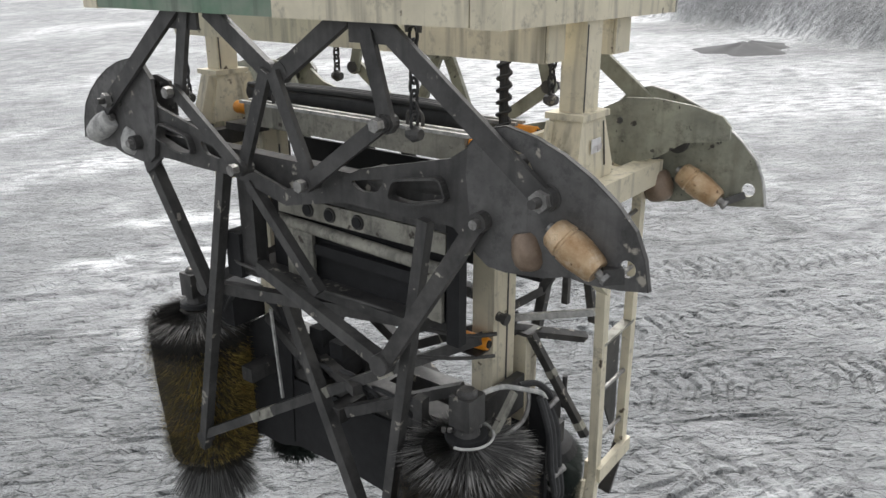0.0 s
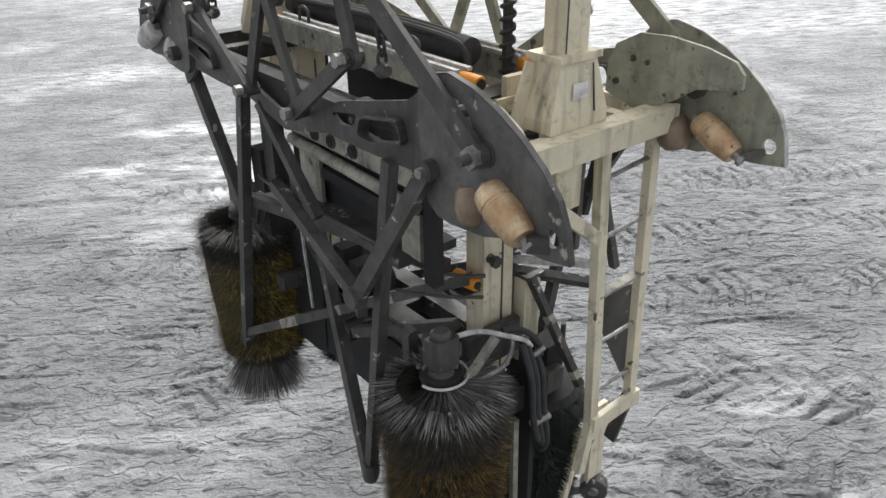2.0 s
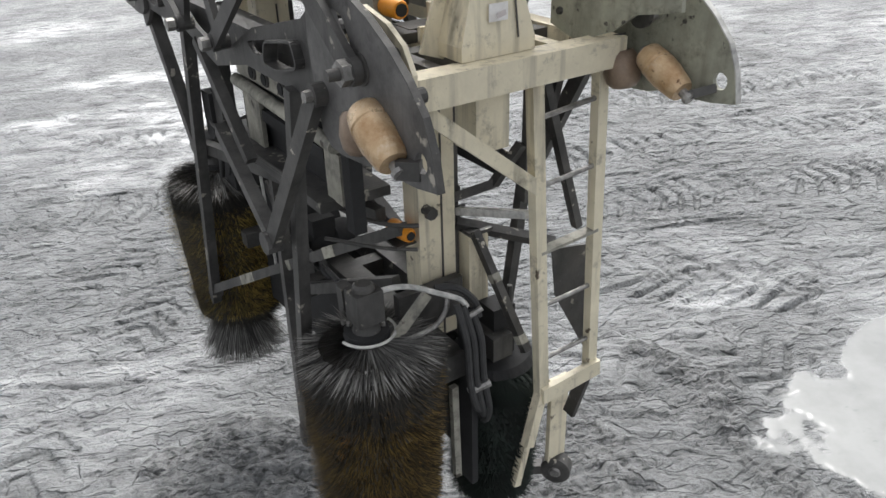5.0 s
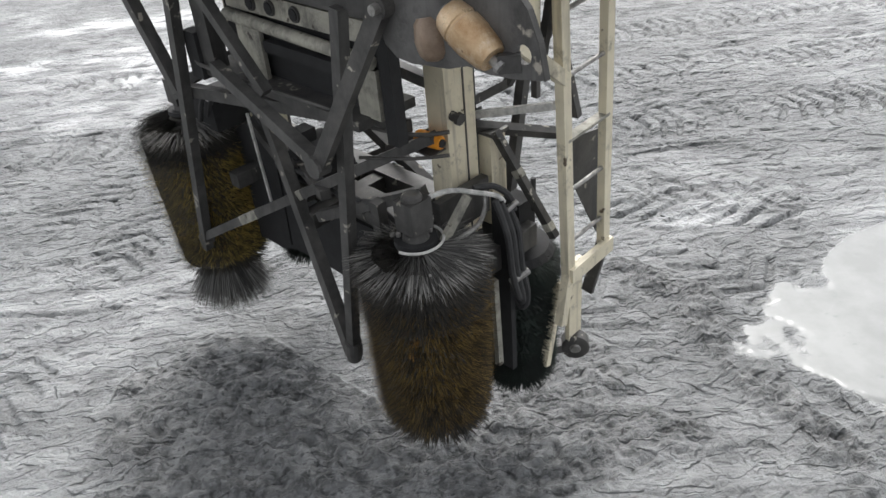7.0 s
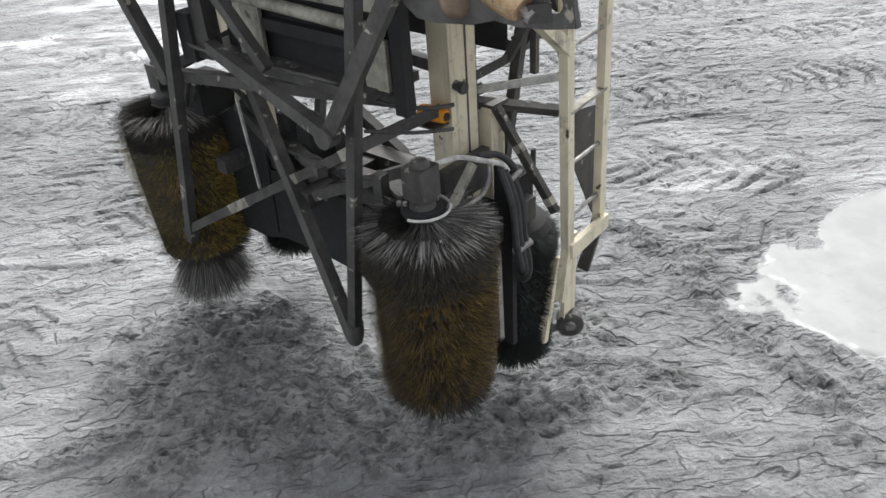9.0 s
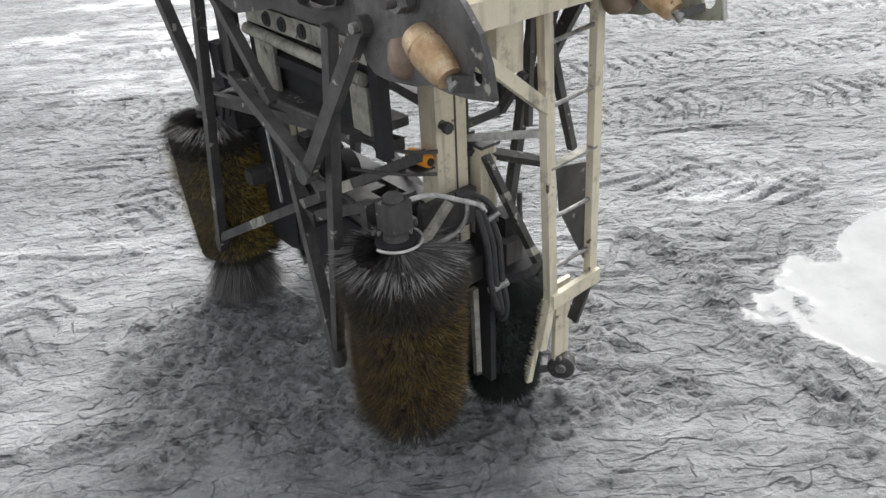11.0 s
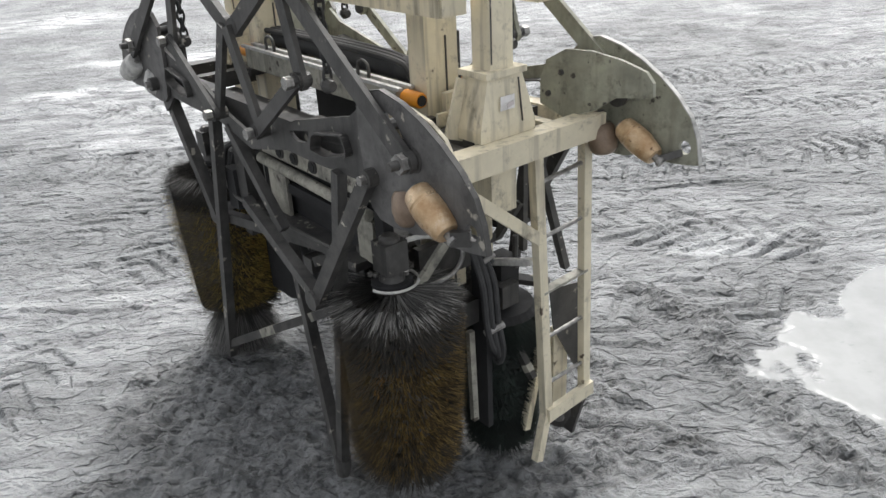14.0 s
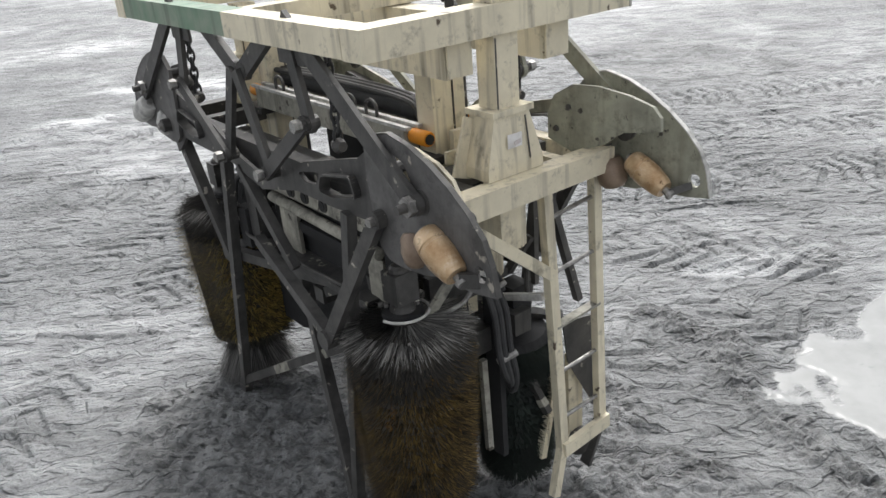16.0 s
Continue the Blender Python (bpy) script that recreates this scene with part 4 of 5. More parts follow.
# ---- the hoist beam assembly above ----
def chain_links(p, q, parent):
    p, q = Vector(p), Vector(q)
    n = max(3, int((q - p).length / 0.042))
    for i in range(n):
        c = p.lerp(q, (i + 0.5) / n)
        pts = []
        for k in range(13):
            a = k * 0.5236
            u, v = 0.017 * math.cos(a), 0.032 * math.sin(a)
            pts.append(c + (Vector((u, 0, v)) if i % 2 else Vector((0, u, v))))
        part("chain_link", tube(pts, 0.0065, 5), RUBBER, parent)


def build_hoist():
    u = thing("hoist_beam_frame", "weathered beige box-beam hoist frame with streaks and faded green paint", "hoist frame")
    lo, hi = 0.586, 0.685
    part("long_beam", box((-0.59, 0.155, lo), (-0.475, 1.05, hi)), BEIGE, u, "streaked beige box beam", bevel=0.006)
    part("long_beam", box((-0.588, 1.053, lo + 0.001), (-0.477, 2.25, hi)), GREEN, u, "faded green painted box beam", bevel=0.006)
    part("long_beam", box((0.56, 0.155, lo), (0.67, 2.25, hi)), BEIGE, u, bevel=0.006)
    part("end_beam", box((-0.59, 0.035, lo - 0.003), (0.70, 0.150, hi + 0.003)), BEIGE, u, "weathered beige end beam", bevel=0.006)
    part("beam_cap", box((0.703, 0.03, lo - 0.006), (0.712, 0.155, hi + 0.006)), PALE, u)
    part("end_beam", box((-0.59, 2.255, lo - 0.003), (0.67, 2.37, hi + 0.003)), BEIGE, u, bevel=0.006)
    part("cross_beam", box((-0.472, 1.10, lo), (0.555, 1.20, hi - 0.01)), BEIGE, u, bevel=0.006)
    for x0, x1, y0, z0 in ((-0.195, -0.075, 0.12, 0.445), (0.275, 0.405, 0.10, 0.44)):
        part("lower_beam", box((x0, y0, z0), (x1, 2.26, lo - 0.006)), BEIGE, u, "dirty beige lower beam", bevel=0.006)
        part("beam_end_plate", box((x0 + 0.004, y0 - 0.012, z0 + 0.004), (x1 - 0.004, y0 - 0.002, lo - 0.012)), BEIGE, u)
    for x in (-0.40, 0.52):
        for y in (0.62, 1.70):
            part("pivot_bracket", box((x - 0.13, y - 0.10, lo - 0.075), (x - 0.115, y + 0.10, lo - 0.006)), SOOT, u, bevel=0.004)
    for y in (0.105, 2.21):
        col = part("column", box((0.003, y - 0.050, -0.28), (0.121, y + 0.046, lo - 0.006)), BEIGE, u, "pale beige square column with dark streaks", bevel=0.006)
        col.location.x = -0.025
        part("column_strip", box((0.008, y - 0.053, 0.262), (0.014, y - 0.051, 0.57)), SOOT_WORN, col)
        part("mast_head", box((-0.02, y - 0.05, hi + 0.004), (0.14, y + 0.05, hi + 0.25)), BEIGE, u, bevel=0.006)
    for x in (-0.45, 0.50):
        for y in (0.49, 1.83):
            part("chain_shackle", tube([(x, y - 0.025, 0.55), (x, y - 0.025, 0.60), (x, y, 0.62), (x, y + 0.025, 0.60), (x, y + 0.025, 0.55)], 0.010, 6), SOOT, u)
            chain_links((x, y, 0.56), (x, y, 0.215), u)
            part("chain_hook", turned((x, y - 0.03, 0.20), (x, y + 0.03, 0.20), [(0, 0.02), (0.5, 0.032), (1, 0.02)], 10), SOOT, u)
    return u


# ---- the ground: one sheet of grey rutted mud that reaches the horizon ----
def value_noise(x, y, seed):
    xi, yi = np.floor(x).astype(np.int64), np.floor(y).astype(np.int64)
    fx, fy = x - xi, y - yi
    fx, fy = fx * fx * (3 - 2 * fx), fy * fy * (3 - 2 * fy)

    def h(i, j):
        k = (i * 374761393 + j * 668265263 + seed * 144665) & 0x7FFFFFFF
        k = ((k ^ (k >> 13)) * 1274126177) & 0x7FFFFFFF
        return ((k ^ (k >> 16)) & 0xFFFF) / 65535.0
    return (h(xi, yi) * (1 - fx) + h(xi + 1, yi) * fx) * (1 - fy) + (h(xi, yi + 1) * (1 - fx) + h(xi + 1, yi + 1) * fx) * fy


def fbm(x, y, scale, octaves, seed):
    out, amp, tot = 0, 1.0, 0.0
    for o in range(octaves):
        out = out + amp * value_noise(x * scale * 2 ** o + 17 * o, y * scale * 2 ** o - 9 * o, seed + o)
        tot += amp
        amp *= 0.5
    return out / tot


def tyre_track(x, y, x0, y0, x1, y1, width, pitch, depth, sweep=0.9, bend=0.0):
    """Height of a tread print along a line: chevron lugs pressed into the mud."""
    L = math.hypot(x1 - x0, y1 - y0)
    ux, uy = (x1 - x0) / L, (y1 - y0) / L
    s, d = (x - x0) * ux + (y - y0) * uy, -(x - x0) * uy + (y - y0) * ux
    d = d - bend * (s / L) * (1 - s / L) * 4
    d = d + 0.05 * (fbm(x, y, 1.3, 2, 77) - 0.5)
    inside = np.clip((width / 2 - np.abs(d)) / 0.05, 0, 1) * np.clip(s / 0.15, 0, 1) * np.clip((L - s) / 0.15, 0, 1)
    ph = (s + sweep * np.abs(d) + 0.03 * np.sin(9 * s)) / pitch
    ph = ph - np.floor(ph)
    lug = np.clip((0.20 - np.abs(ph - 0.5)) / 0.07, 0, 1)
    fade = np.clip(fbm(x, y, 1.1, 3, 5) * 2.6 - 0.75, 0, 1)
    return -depth * inside * fade * lug + 0.25 * depth * inside * fade * (1 - lug) - 0.3 * depth * inside


def blob(x, y, cx, cy, rx, ry, turn, seed, rough=0.5):
    c, s = math.cos(radians(turn)), math.sin(radians(turn))
    u, v = ((x - cx) * c + (y - cy) * s) / rx, (-(x - cx) * s + (y - cy) * c) / ry
    return 1 - np.sqrt(u * u + v * v) + rough * (fbm(x, y, 1.7, 4, seed) - 0.5) * 2


def steps(near0, near1, fine, out0, out1):
    a = list(np.arange(near0, near1 + 1e-6, fine))
    g, v = fine, near1
    while v < out1:
        g *= 1.03
        v += g
        a.append(v)
    g, v = fine, near0
    while v > out0:
        g *= 1.05
        v -= g
        a.insert(0, v)
    return np.array(a)


def build_ground():
    xs, ys = steps(-3.6, 5.4, 0.0145, -1800, 1800), steps(1.7, 8.2, 0.0145, -300, 2500)
    X, Y = np.meshgrid(xs, ys)
    near = np.clip(1 - (np.hypot(X - 0.5, Y - 4) - 6) / 25, 0, 1)
    z = 0.10 * (fbm(X, Y, 0.35, 3, 1) - 0.5) * near * np.clip((np.hypot(X - 0.3, Y - 3.4) - 0.6) / 2, 0.12, 1)
    # broken crust: ridged noise makes short cracked edges, drawn out along the driving direction
    wx, wy = X + 0.25 * fbm(X, Y, 1.2, 2, 31), Y + 0.25 * fbm(X, Y, 1.2, 2, 37)
    ridge = 1 - np.abs(fbm(wx * 0.6, wy * 1.5, 3.0, 4, 9) - 0.5) * 2
    rough = np.clip(fbm(X, Y, 0.55, 3, 51) * 2.2 - 0.5, 0.15, 1)
    z += near * rough * (0.012 * (ridge - 0.7) + 0.010 * (fbm(X, Y, 9.0, 3, 13) - 0.5) + 0.008 * (fbm(X, Y, 24.0, 2, 14) - 0.5))
    # thin creases left by lugs, drawn out across the driving direction
    crease = np.clip(1 - np.abs(fbm(wx * 0.9, wy * 2.8, 2.3, 2, 21) - 0.5) * 16, 0, 1) * np.clip(fbm(X, Y, 0.8, 3, 23) * 3 - 1.1, 0, 1)
    small = np.clip(1 - np.abs(fbm(wx * 1.3, wy * 2.6, 6.0, 2, 27) - 0.5) * 9, 0, 1) * np.clip(fbm(X, Y, 1.5, 2, 29) * 3 - 1.2, 0, 1)
    z -= np.clip(near * 1.6, 0, 1) * (0.010 * crease + 0.006 * small)
    # tyre prints
    for args in ((1.45, 5.35, 3.2, 4.62, 0.74, 0.22, 0.038, 0.9, 0.0), (1.3, 6.3, 6.5, 6.1, 0.7, 0.19, 0.035, 0.4, 0.25), (1.3, 7.4, 8.0, 7.3, 0.7, 0.19, 0.035, 0.3, 0.3), (1.0, 8.7, 9.0, 9.0, 0.7, 0.2, 0.035, 0.3, 0.4),
                 (0.9, 4.45, 2.6, 1.6, 0.7, 0.21, 0.018, 0.8, 0.12), (2.0, 4.5, 3.6, 1.9, 0.6, 0.2, 0.03, 0.7, 0.0), (-0.2, 2.75, 3.2, 2.35, 0.66, 0.19, 0.028, 0.5, 0.1), (-6.0, 7.6, 0.2, 7.2, 0.7, 0.2, 0.03, 0.3, 0.2),
                 (-6.5, 9.6, 1.0, 9.2, 0.7, 0.2, 0.03, 0.3, 0.2), (-3.6, 4.6, -1.2, 7.6, 0.6, 0.2, 0.025, 0.8, 0.1), (-2.6, 2.6, -1.8, 6.0, 0.6, 0.2, 0.022, 0.8, 0.1)):
        z += tyre_track(X, Y, *args)
    # short torn scarps in the crust, most of them across the driving direction
    # mask of painted shade, filled along each cut below
    seam = np.zeros_like(z)
    rng = np.random.RandomState(5)
    for k in range(3600):
        cx, cy = rng.uniform(-4.5, 7.5), 1.6 + 10.5 * rng.uniform(0, 1) ** 1.35
        if rng.uniform() < (0.35 if cx < 0.6 else 0.0) + (0.35 if cy < 4.4 else 0.0):
            continue
        far = max(1.0, (cy - 6.0) * 0.6, (abs(cx) - 3) * 0.8)
        half, turn = rng.uniform(0.05, 0.15) * (1 + 0.4 * (far - 1)), radians(rng.normal(0, 16) + (rng.choice((-38, 38)) if rng.uniform() < 0.25 else 0))
        sg, dep, bend = 0.0125 * far ** 0.7, rng.uniform(0.006, 0.018) * (0.85 if cy < 4.4 else 1.0), rng.uniform(-1.2, 1.2) / half * 0.12
        x0, x1 = np.searchsorted(xs, (cx - half - 0.06, cx + half + 0.06))
        y0, y1 = np.searchsorted(ys, (cy - half * 0.8 - 0.08, cy + half * 0.8 + 0.08))
        px, py = X[y0:y1, x0:x1] - cx, Y[y0:y1, x0:x1] - cy
        u, v = px * math.cos(turn) + py * math.sin(turn), -px * math.sin(turn) + py * math.cos(turn)
        v = v - bend * u * u
        along = np.clip(1 - (u / half) ** 2, 0, 1)
        cut = along * np.exp(-(v / sg) ** 2)
        z[y0:y1, x0:x1] += dep * (0.45 * along * np.exp(-((v - 2.4 * sg) / (2.4 * sg)) ** 2) - cut)
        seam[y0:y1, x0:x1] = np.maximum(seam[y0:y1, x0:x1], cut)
    # long thin rut edges along the driving direction
    for k in range(150):
        cx, cy = rng.uniform(0.2, 8.0) if k % 3 else rng.uniform(-7, 0), 4.4 + 9 * rng.uniform(0, 1)
        half, turn, sg, dep = rng.uniform(0.35, 1.3), radians(rng.normal(-4, 5)), 0.013 + 0.004 * max(0, cy - 7), rng.uniform(0.012, 0.03)
        x0, x1 = np.searchsorted(xs, (cx - half - 0.06, cx + half + 0.06))
        y0, y1 = np.searchsorted(ys, (cy - 0.4, cy + 0.4))
        px, py = X[y0:y1, x0:x1] - cx, Y[y0:y1, x0:x1] - cy
        u, v = px * math.cos(turn) + py * math.sin(turn), -px * math.sin(turn) + py * math.cos(turn)
        v = v + 0.05 * (fbm(px + cx, py + cy, 1.6, 3, 45) - 0.5)
        tail = np.clip(1 - (u / half) ** 2, 0, 1) * np.clip(fbm(px + cx, py + cy, 3.0, 2, 46) * 4 - 1.2, 0, 1)
        cut = tail * np.exp(-(v / sg) ** 2)
        z[y0:y1, x0:x1] += dep * (0.45 * tail * np.exp(-((v - 2.4 * sg) / (2.6 * sg)) ** 2) - cut)
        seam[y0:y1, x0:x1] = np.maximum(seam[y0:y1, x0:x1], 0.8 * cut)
    # hollow that holds water, level-bottomed
    pud = np.maximum(blob(X, Y, 3.36, 3.02, 1.28, 0.95, -8, 61, 0.42) + 0.5 * (fbm(X, Y, 4.0, 4, 62) - 0.5), blob(X, Y, 3.5, 4.0, 0.9, 0.28, 25, 63, 0.35))
    wet_pool = np.clip(pud / 0.24, 0, 1)
    z = z * (1 - wet_pool) - 0.022 * wet_pool
    # straight edge of the scraped spill, with a strip of flat wet mud beyond it
    over = (X + 0.96) * 0.74 + (Y - 4.094) * 0.673 + 0.05 * (fbm(X, Y, 5.0, 3, 66) - 0.5)
    along = (X + 0.96) * 0.673 - (Y - 4.094) * 0.74
    sheen = np.clip(over / 0.02, 0, 1) * np.clip((0.30 + 0.25 * (fbm(X, Y, 2.0, 3, 65) - 0.5) - over) / 0.05, 0, 1) * np.clip((along + 0.02) / 0.1, 0, 1) * np.clip((1.7 - along) / 0.3, 0, 1)
    z = z * (1 - 0.92 * sheen) - 0.012 * sheen
    fresh = np.where((along > -0.15) & (along < 1.8), np.clip(-over / 0.035, 0, 1), 1.0)
    # churned wet black spill before the machine, and darker ruts
    dark = np.maximum.reduce([blob(X, Y, -0.62, 3.15, 1.25, 1.0, -30, 71, 0.4) * fresh, blob(X, Y, 0.3, 2.6, 1.3, 0.5, 0, 72, 0.5) * 0.9, blob(X, Y, 1.78, 3.95, 0.62, 0.17, -50, 73, 0.6), blob(X, Y, 2.0, 2.95, 0.75, 0.16, -78, 74, 0.6), blob(X, Y, -1.55, 3.66, 0.16, 0.13, 30, 77, 0.6), blob(X, Y, -1.56, 2.68, 0.35, 0.12, 20, 78, 0.4) * 0.7, blob(X, Y, 0.7, 3.3, 0.7, 0.55, 20, 75, 0.4)])
    # broad darker area of the near ground, at half the spill's strength
    near_dark = np.clip(blob(X, Y, 1.5, 2.9, 3.2, 2.5, 0, 76, 0.6) / 0.5, 0, 1)
    churn = np.clip(dark / 0.22, 0, 1) * (1 - sheen) * (1 - wet_pool)
    dark = np.maximum.reduce([churn, 0.5 * near_dark * (1 - sheen), 0.62 * sheen])
    z += 0.03 * churn * near
    z += near * churn * (0.07 * (fbm(X, Y, 12.0, 3, 15) - 0.5) + 0.045 * (fbm(X, Y, 25.0, 2, 16) - 0.5))
    frost_glare = np.clip(fbm(X, Y, 0.30, 4, 81) * 3.2 - 1.7, 0, 1)
    frost_glare = np.maximum(frost_glare, np.clip(np.maximum(blob(X, Y, -3.2, 12.4, 1.9, 0.5, 0, 83, 0.5), np.maximum(np.maximum(blob(X, Y, -2.75, 10.3, 0.75, 1.2, 20, 84, 0.6), blob(X, Y, -4.4, 10.6, 0.9, 0.4, 0, 87, 0.6)), blob(X, Y, 1.5, 3.7, 0.32, 0.06, -52, 86, 0.5))) / 0.4, 0, 1))
    # glare of the far ground, painted in as white that grows with distance
    far_glare = np.clip((np.hypot(X, Y) - 6.5) / 7, 0, 1) * np.clip(fbm(X * 0.45, Y * 1.4, 0.16, 5, 85) * 3.8 - 1.0, 0, 1) * np.clip(0.32 + X / 6, 0.15, 1)
    frost_glare = np.clip(np.maximum(frost_glare * (1 - dark), far_glare), 0, 1)
    bank = np.clip((Y - (38.0 - (X - 12.0) * 4.0)) / 4.0, 0, 1) * np.clip((X - 3) / 4, 0, 1)
    z += np.clip(bank, 0, 1) * (1.5 + 0.7 * fbm(X, Y, 0.06, 2, 91))
    ny, nx = X.shape
    idx = np.arange(nx * ny).reshape(ny, nx)
    faces = np.stack([idx[:-1, :-1], idx[:-1, 1:], idx[1:, 1:], idx[1:, :-1]], -1).reshape(-1, 4)
    me = bpy.data.meshes.new("ground")
    me.vertices.add(nx * ny)
    me.vertices.foreach_set("co", np.stack([X, Y, z], -1).astype(np.float32).ravel())
    me.loops.add(faces.size)
    me.loops.foreach_set("vertex_index", faces.ravel().astype(np.int32))
    me.polygons.add(len(faces))
    me.polygons.foreach_set("loop_start", np.arange(0, faces.size, 4, dtype=np.int32))
    me.update(calc_edges=True)
    me.polygons.foreach_set("use_smooth", np.ones(len(faces), bool))
    for name, data in (("pool", np.maximum(wet_pool, sheen * 0.12)), ("spill", np.maximum(dark, bank)), ("frost_glare", frost_glare), ("seam", seam * (1 - wet_pool))):
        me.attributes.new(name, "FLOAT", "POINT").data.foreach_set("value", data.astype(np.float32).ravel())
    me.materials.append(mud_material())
    return tagged(new("ground", me), "grey rutted wet mud ground with tyre prints, frosty patches and painted glare", "ground", kind="structure")


def mud_material():
    m = bpy.data.materials.new("rutted_grey_mud")
    m.use_nodes = True
    n, l = m.node_tree.nodes, m.node_tree.links
    b = n["Principled BSDF"]
    geo = n.new("ShaderNodeNewGeometry")

    def attr(name):
        a = n.new("ShaderNodeAttribute")
        a.attribute_name = name
        return a.outputs["Fac"]

    def noise_node(scale, detail, stretch=(1, 1, 1)):
        mp = n.new("ShaderNodeMapping")
        mp.inputs["Scale"].default_value = stretch
        l.new(geo.outputs["Position"], mp.inputs["Vector"])
        t = n.new("ShaderNodeTexNoise")
        t.inputs["Scale"].default_value, t.inputs["Detail"].default_value, t.inputs["Roughness"].default_value = scale, detail, 0.62
        l.new(mp.outputs[0], t.inputs["Vector"])
        return t.outputs["Fac"]

    def ramp(fac, p0, p1, c0, c1):
        r = n.new("ShaderNodeValToRGB")
        r.color_ramp.elements[0].position, r.color_ramp.elements[1].position = p0, p1
        r.color_ramp.elements[0].color, r.color_ramp.elements[1].color = (*c0, 1), (*c1, 1)
        l.new(fac, r.inputs["Fac"])
        return r.outputs["Color"]

    def mix(fac, c1, c2):
        x = n.new("ShaderNodeMixRGB")
        l.new(fac, x.inputs["Fac"])
        for sock, v in (("Color1", c1), ("Color2", c2)):
            if isinstance(v, tuple):
                x.inputs[sock].default_value = (*v, 1)
            else:
                l.new(v, x.inputs[sock])
        return x.outputs["Color"]

    def math_node(op, a, b):
        x = n.new("ShaderNodeMath")
        x.operation = op
        x.use_clamp = True
        for k, v in enumerate((a, b)):
            if isinstance(v, (int, float)):
                x.inputs[k].default_value = v
            else:
                l.new(v, x.inputs[k])
        return x.outputs[0]

    def scarps(scale, stretch, detail, soft, turn=0.0):
        """Torn crust: terraces of drawn-out noise, and thin painted shade lines along their edges."""
        mp = n.new("ShaderNodeMapping")
        mp.inputs["Scale"].default_value = stretch
        mp.inputs["Rotation"].default_value = (0, 0, radians(turn))
        l.new(geo.outputs["Position"], mp.inputs["Vector"])
        t = n.new("ShaderNodeTexNoise")
        t.inputs["Scale"].default_value, t.inputs["Detail"].default_value, t.inputs["Roughness"].default_value = scale, detail, 0.5
        t.inputs["Distortion"].default_value = 0.6
        l.new(mp.outputs[0], t.inputs["Vector"])
        step = ramp(t.outputs["Fac"], 0.5 - soft, 0.5 + soft, (0, 0, 0), (1, 1, 1))
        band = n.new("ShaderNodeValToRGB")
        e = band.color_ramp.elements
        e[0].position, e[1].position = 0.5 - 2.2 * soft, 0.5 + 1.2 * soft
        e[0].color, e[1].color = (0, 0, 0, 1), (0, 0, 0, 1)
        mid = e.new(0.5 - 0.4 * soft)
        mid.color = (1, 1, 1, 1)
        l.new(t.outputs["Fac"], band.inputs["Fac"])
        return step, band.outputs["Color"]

    base = ramp(noise_node(1.6, 9), 0.36, 0.66, MUD_DARK, MUD_LIGHT)
    streak = ramp(noise_node(1.5, 8, (0.8, 1.3, 1)), 0.48, 0.66, (0, 0, 0), (0.55, 0.55, 0.55))
    base = mix(streak, base, FROST_DULL)
    drawn = ramp(noise_node(1.3, 8, (0.35, 1.9, 1)), 0.50, 0.62, (0, 0, 0), (0.5, 0.5, 0.5))
    base = mix(drawn, base, FROST_DULL)
    ruts = ramp(noise_node(1.7, 8, (0.5, 1.8, 1)), 0.55, 0.68, (0, 0, 0), (0.6, 0.6, 0.6))
    base = mix(ruts, base, MUD_DARK)
    clods = ramp(noise_node(14, 6), 0.50, 0.66, (0, 0, 0), (0.45, 0.45, 0.45))
    base = mix(clods, base, MUD_WET_SHADE)
    grains = ramp(noise_node(48, 5), 0.42, 0.62, (0, 0, 0), (0.7, 0.7, 0.7))
    base = mix(grains, base, GRIT)
    flecks = ramp(noise_node(26, 6, (0.7, 1.5, 1)), 0.57, 0.66, (0, 0, 0), (0.8, 0.8, 0.8))
    base = mix(flecks, base, FROST_DULL)
    step_a, line_a = scarps(3.3, (0.95, 1.8, 1), 2.5, 0.018, 6)
    step_b, line_b = scarps(6.5, (0.9, 1.8, 1), 2.0, 0.030, -10)
    step_c, line_c = scarps(1.4, (0.22, 2.2, 1), 4.0, 0.008, 3)
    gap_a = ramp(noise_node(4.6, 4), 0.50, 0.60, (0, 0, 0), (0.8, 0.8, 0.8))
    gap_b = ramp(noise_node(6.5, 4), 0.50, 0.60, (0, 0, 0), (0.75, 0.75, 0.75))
    # shade of the terrace edges put into the colour, broken up by the gaps
    base = mix(math_node("MULTIPLY", line_a, gap_a), base, MUD_WET_SHADE)
    base = mix(math_node("MULTIPLY", line_b, gap_b), base, MUD_WET_SHADE)
    base = mix(math_node("MULTIPLY", line_c, 0.28), base, MUD_WET_SHADE)
    # shade in the cracks is painted with the dark wet-mud tone
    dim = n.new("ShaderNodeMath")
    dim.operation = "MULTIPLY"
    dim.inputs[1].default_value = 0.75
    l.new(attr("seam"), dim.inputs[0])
    base = mix(dim.outputs[0], base, MUD_WET_SHADE)
    # frost patches and the painted far glare share this pale colour
    frost_glare = n.new("ShaderNodeMath")
    frost_glare.operation = "MULTIPLY"
    l.new(attr("frost_glare"), frost_glare.inputs[0])
    l.new(ramp(noise_node(3.0, 9, (0.6, 1.6, 1)), 0.38, 0.60, (0, 0, 0), (1, 1, 1)), frost_glare.inputs[1])
    base = mix(frost_glare.outputs[0], base, FROST_GLARE)
    spill_c = ramp(noise_node(7, 9), 0.40, 0.68, SPILL_DARK, SPILL_LIGHT)
    crumbs = ramp(noise_node(30, 7), 0.53, 0.59, (0, 0, 0), (0.8, 0.8, 0.8))
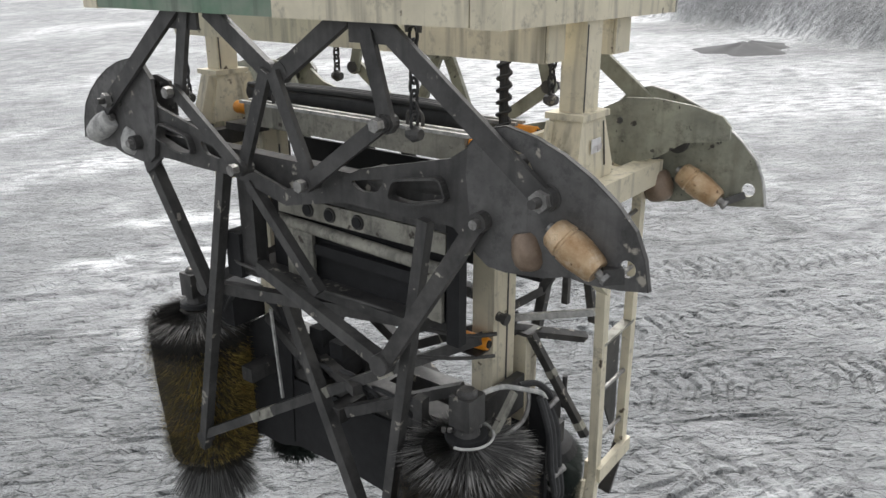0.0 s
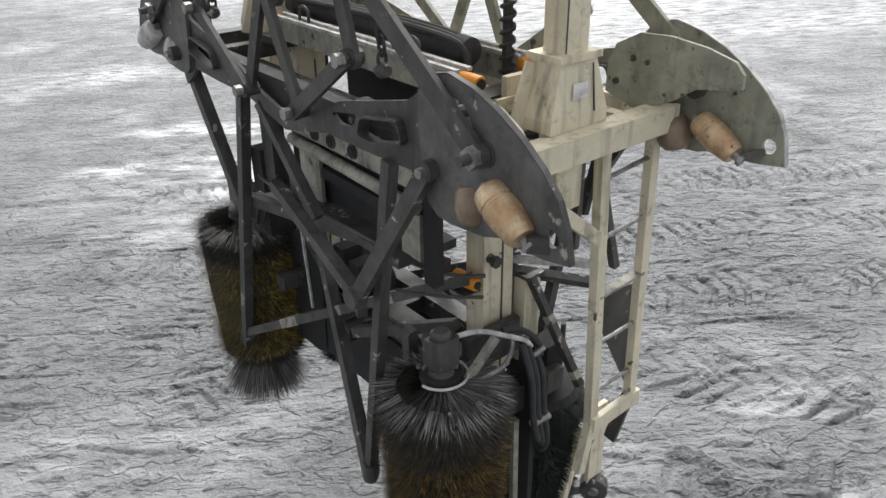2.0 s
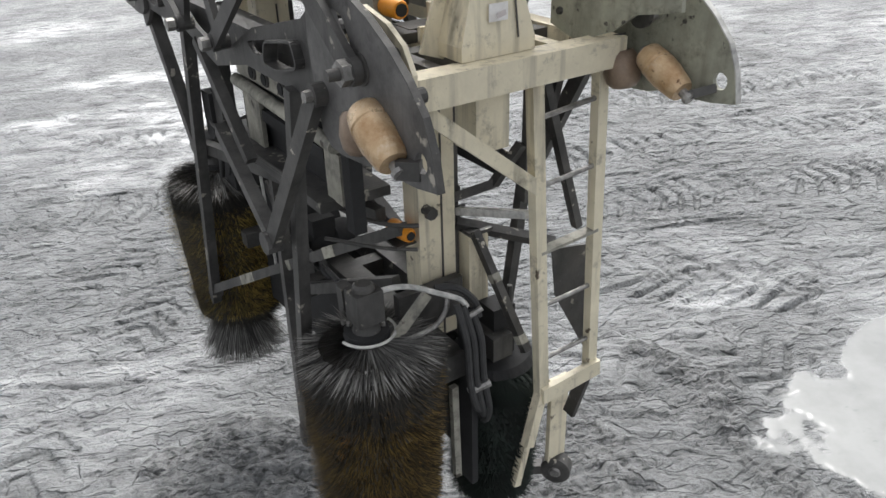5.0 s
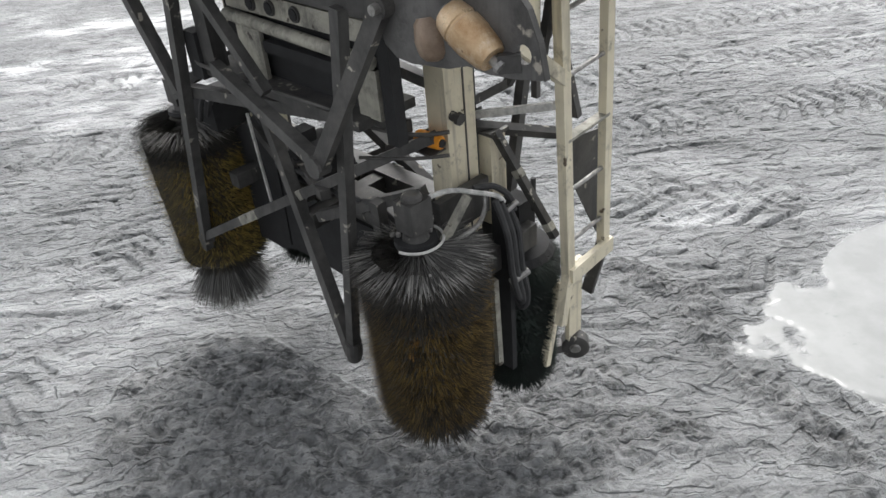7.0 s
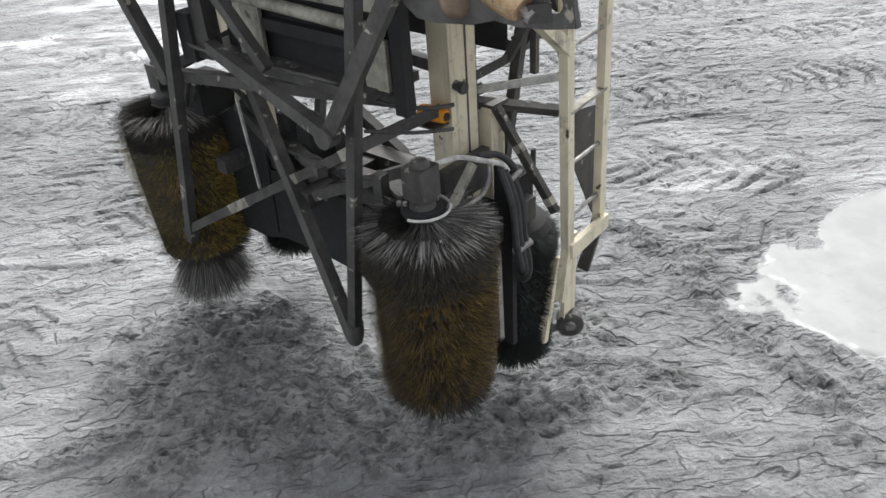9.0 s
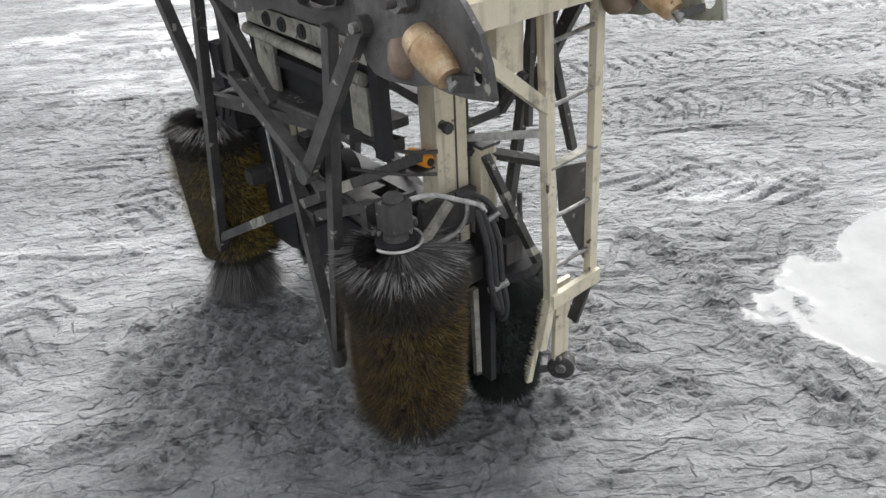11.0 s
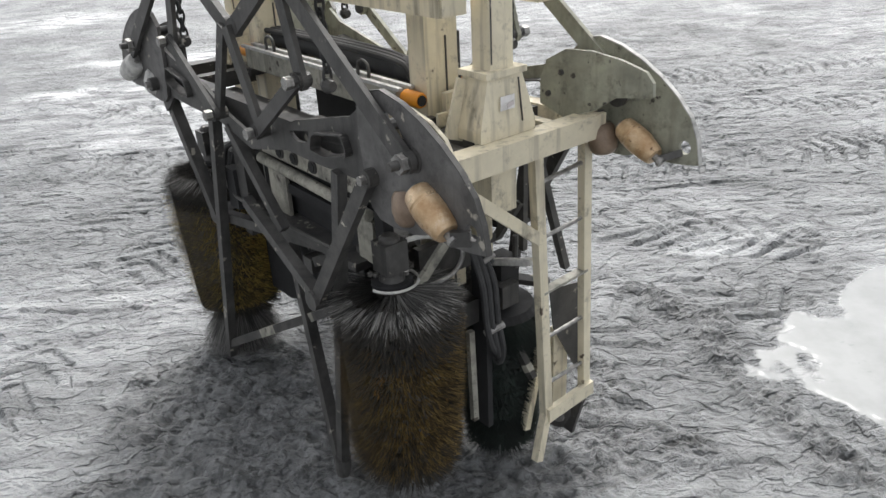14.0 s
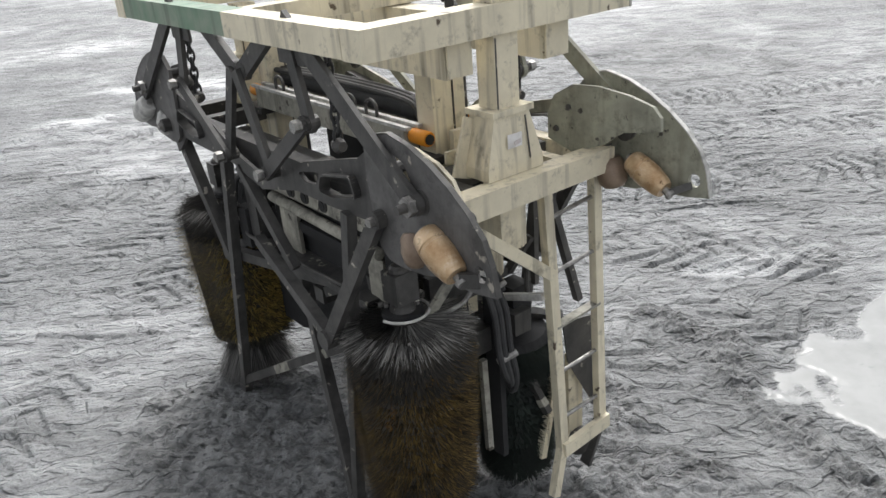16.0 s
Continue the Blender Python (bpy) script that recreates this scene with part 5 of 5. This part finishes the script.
    pits = ramp(noise_node(24, 7), 0.55, 0.61, (0, 0, 0), (0.85, 0.85, 0.85))
    spill_c = mix(pits, mix(crumbs, spill_c, GRIT), MUD_WET_SHADE)
    spill_f = n.new("ShaderNodeMath")
    spill_f.operation = "MULTIPLY"
    spill_f.inputs[1].default_value = 0.85
    l.new(attr("spill"), spill_f.inputs[0])
    base = mix(spill_f.outputs[0], base, spill_c)
    # pale water colour paints in the sky's reflection on the pool
    pool_sky_sheen = ramp(noise_node(2.2, 7), 0.40, 0.62, tuple(0.82 * c for c in POOL), POOL)
    ragged = n.new("ShaderNodeMath")
    ragged.operation = "MULTIPLY_ADD"
    ragged.inputs[1].default_value = 0.55
    l.new(noise_node(3.6, 10), ragged.inputs[0])
    l.new(math_node("MULTIPLY", attr("pool"), 0.5), ragged.inputs[2])
    pool = ramp(ragged.outputs[0], 0.50, 0.66, (0, 0, 0), (1, 1, 1))
    scum = ramp(noise_node(11, 8, (0.8, 1.5, 1)), 0.64, 0.68, (0, 0, 0), (0.7, 0.7, 0.7))
    base = mix(pool, base, mix(scum, pool_sky_sheen, MUD_LIGHT))
    l.new(base, b.inputs["Base Color"])
    wet = ramp(noise_node(1.1, 6), 0.40, 0.62, (0.33, 0.33, 0.33), (0.62, 0.62, 0.62))
    l.new(mix(pool, wet, (0.10, 0.10, 0.10)), b.inputs["Roughness"])
    bump = n.new("ShaderNodeBump")
    bump.inputs["Distance"].default_value = 0.034
    inv = n.new("ShaderNodeMath")
    inv.operation = "MULTIPLY_ADD"
    inv.inputs[1].default_value, inv.inputs[2].default_value = -1.0, 1.0
    l.new(pool, inv.inputs[0])
    l.new(inv.outputs[0], bump.inputs["Strength"])
    height = noise_node(34, 10)
    for step, share in ((step_a, 0.75), (step_b, 0.40), (step_c, 0.2)):
        x = n.new("ShaderNodeMath")
        x.operation = "MULTIPLY_ADD"
        x.inputs[1].default_value = share
        l.new(step, x.inputs[0])
        l.new(height, x.inputs[2])
        height = x.outputs[0]
    l.new(height, bump.inputs["Height"])
    l.new(bump.outputs[0], b.inputs["Normal"])
    return m


def coal_mound(x, y, r, h, turn):
    """A low, spread mound of dark fines on the far ground."""
    bm = bmesh.new()
    rings = []
    for k in range(9):
        q = k / 8
        ring = []
        for i in range(40):
            a = i * 6.28318 / 40
            w = 1 + 0.18 * math.sin(3 * a + 1) + 0.1 * math.sin(7 * a)
            ring.append(bm.verts.new((r * q * w * math.cos(a), 0.8 * r * q * w * math.sin(a), h * (1 - q) ** 1.3 * (1 + 0.1 * math.sin(5 * a + 4 * q)) - 0.06 * q)))
        rings.append(ring)
    for a, b in zip(rings, rings[1:]):
        for i in range(40):
            if a is rings[0]:
                continue
            bm.faces.new((a[i], a[(i + 1) % 40], b[(i + 1) % 40], b[i]))
    bm.faces.new(rings[1])
    me = bpy.data.meshes.new("coal_mound")
    bmesh.ops.recalc_face_normals(bm, faces=bm.faces)
    bm.to_mesh(me)
    bm.free()
    me.materials.append(COAL)
    ob = tagged(new("coal_mound", me), "low dark mound of coal fines on frosted ground", "coal mound")
    ob.matrix_world = pose(x, y, 0.0, 0, 0, turn)
    return smooth(ob)


build_ground()
coal_mound(11.5, 27.4, 2.2, 0.30, 25)
frame_rig, carriage, hoist = build_frame(), build_carriage(), build_hoist()

for rig in (frame_rig, carriage, hoist):
    rig.scale = (0.985, 0.985, 0.985)


def motions():
    walk(frame_rig, [(r[0], pose(*r[1:])) for r in FRAME_ROWS])
    walk(carriage, [(r[0], pose(*r[1:])) for r in CARRIAGE_ROWS])
    walk(hoist, [(r[0], pose(*r[1:])) for r in HOIST_ROWS])


motions()
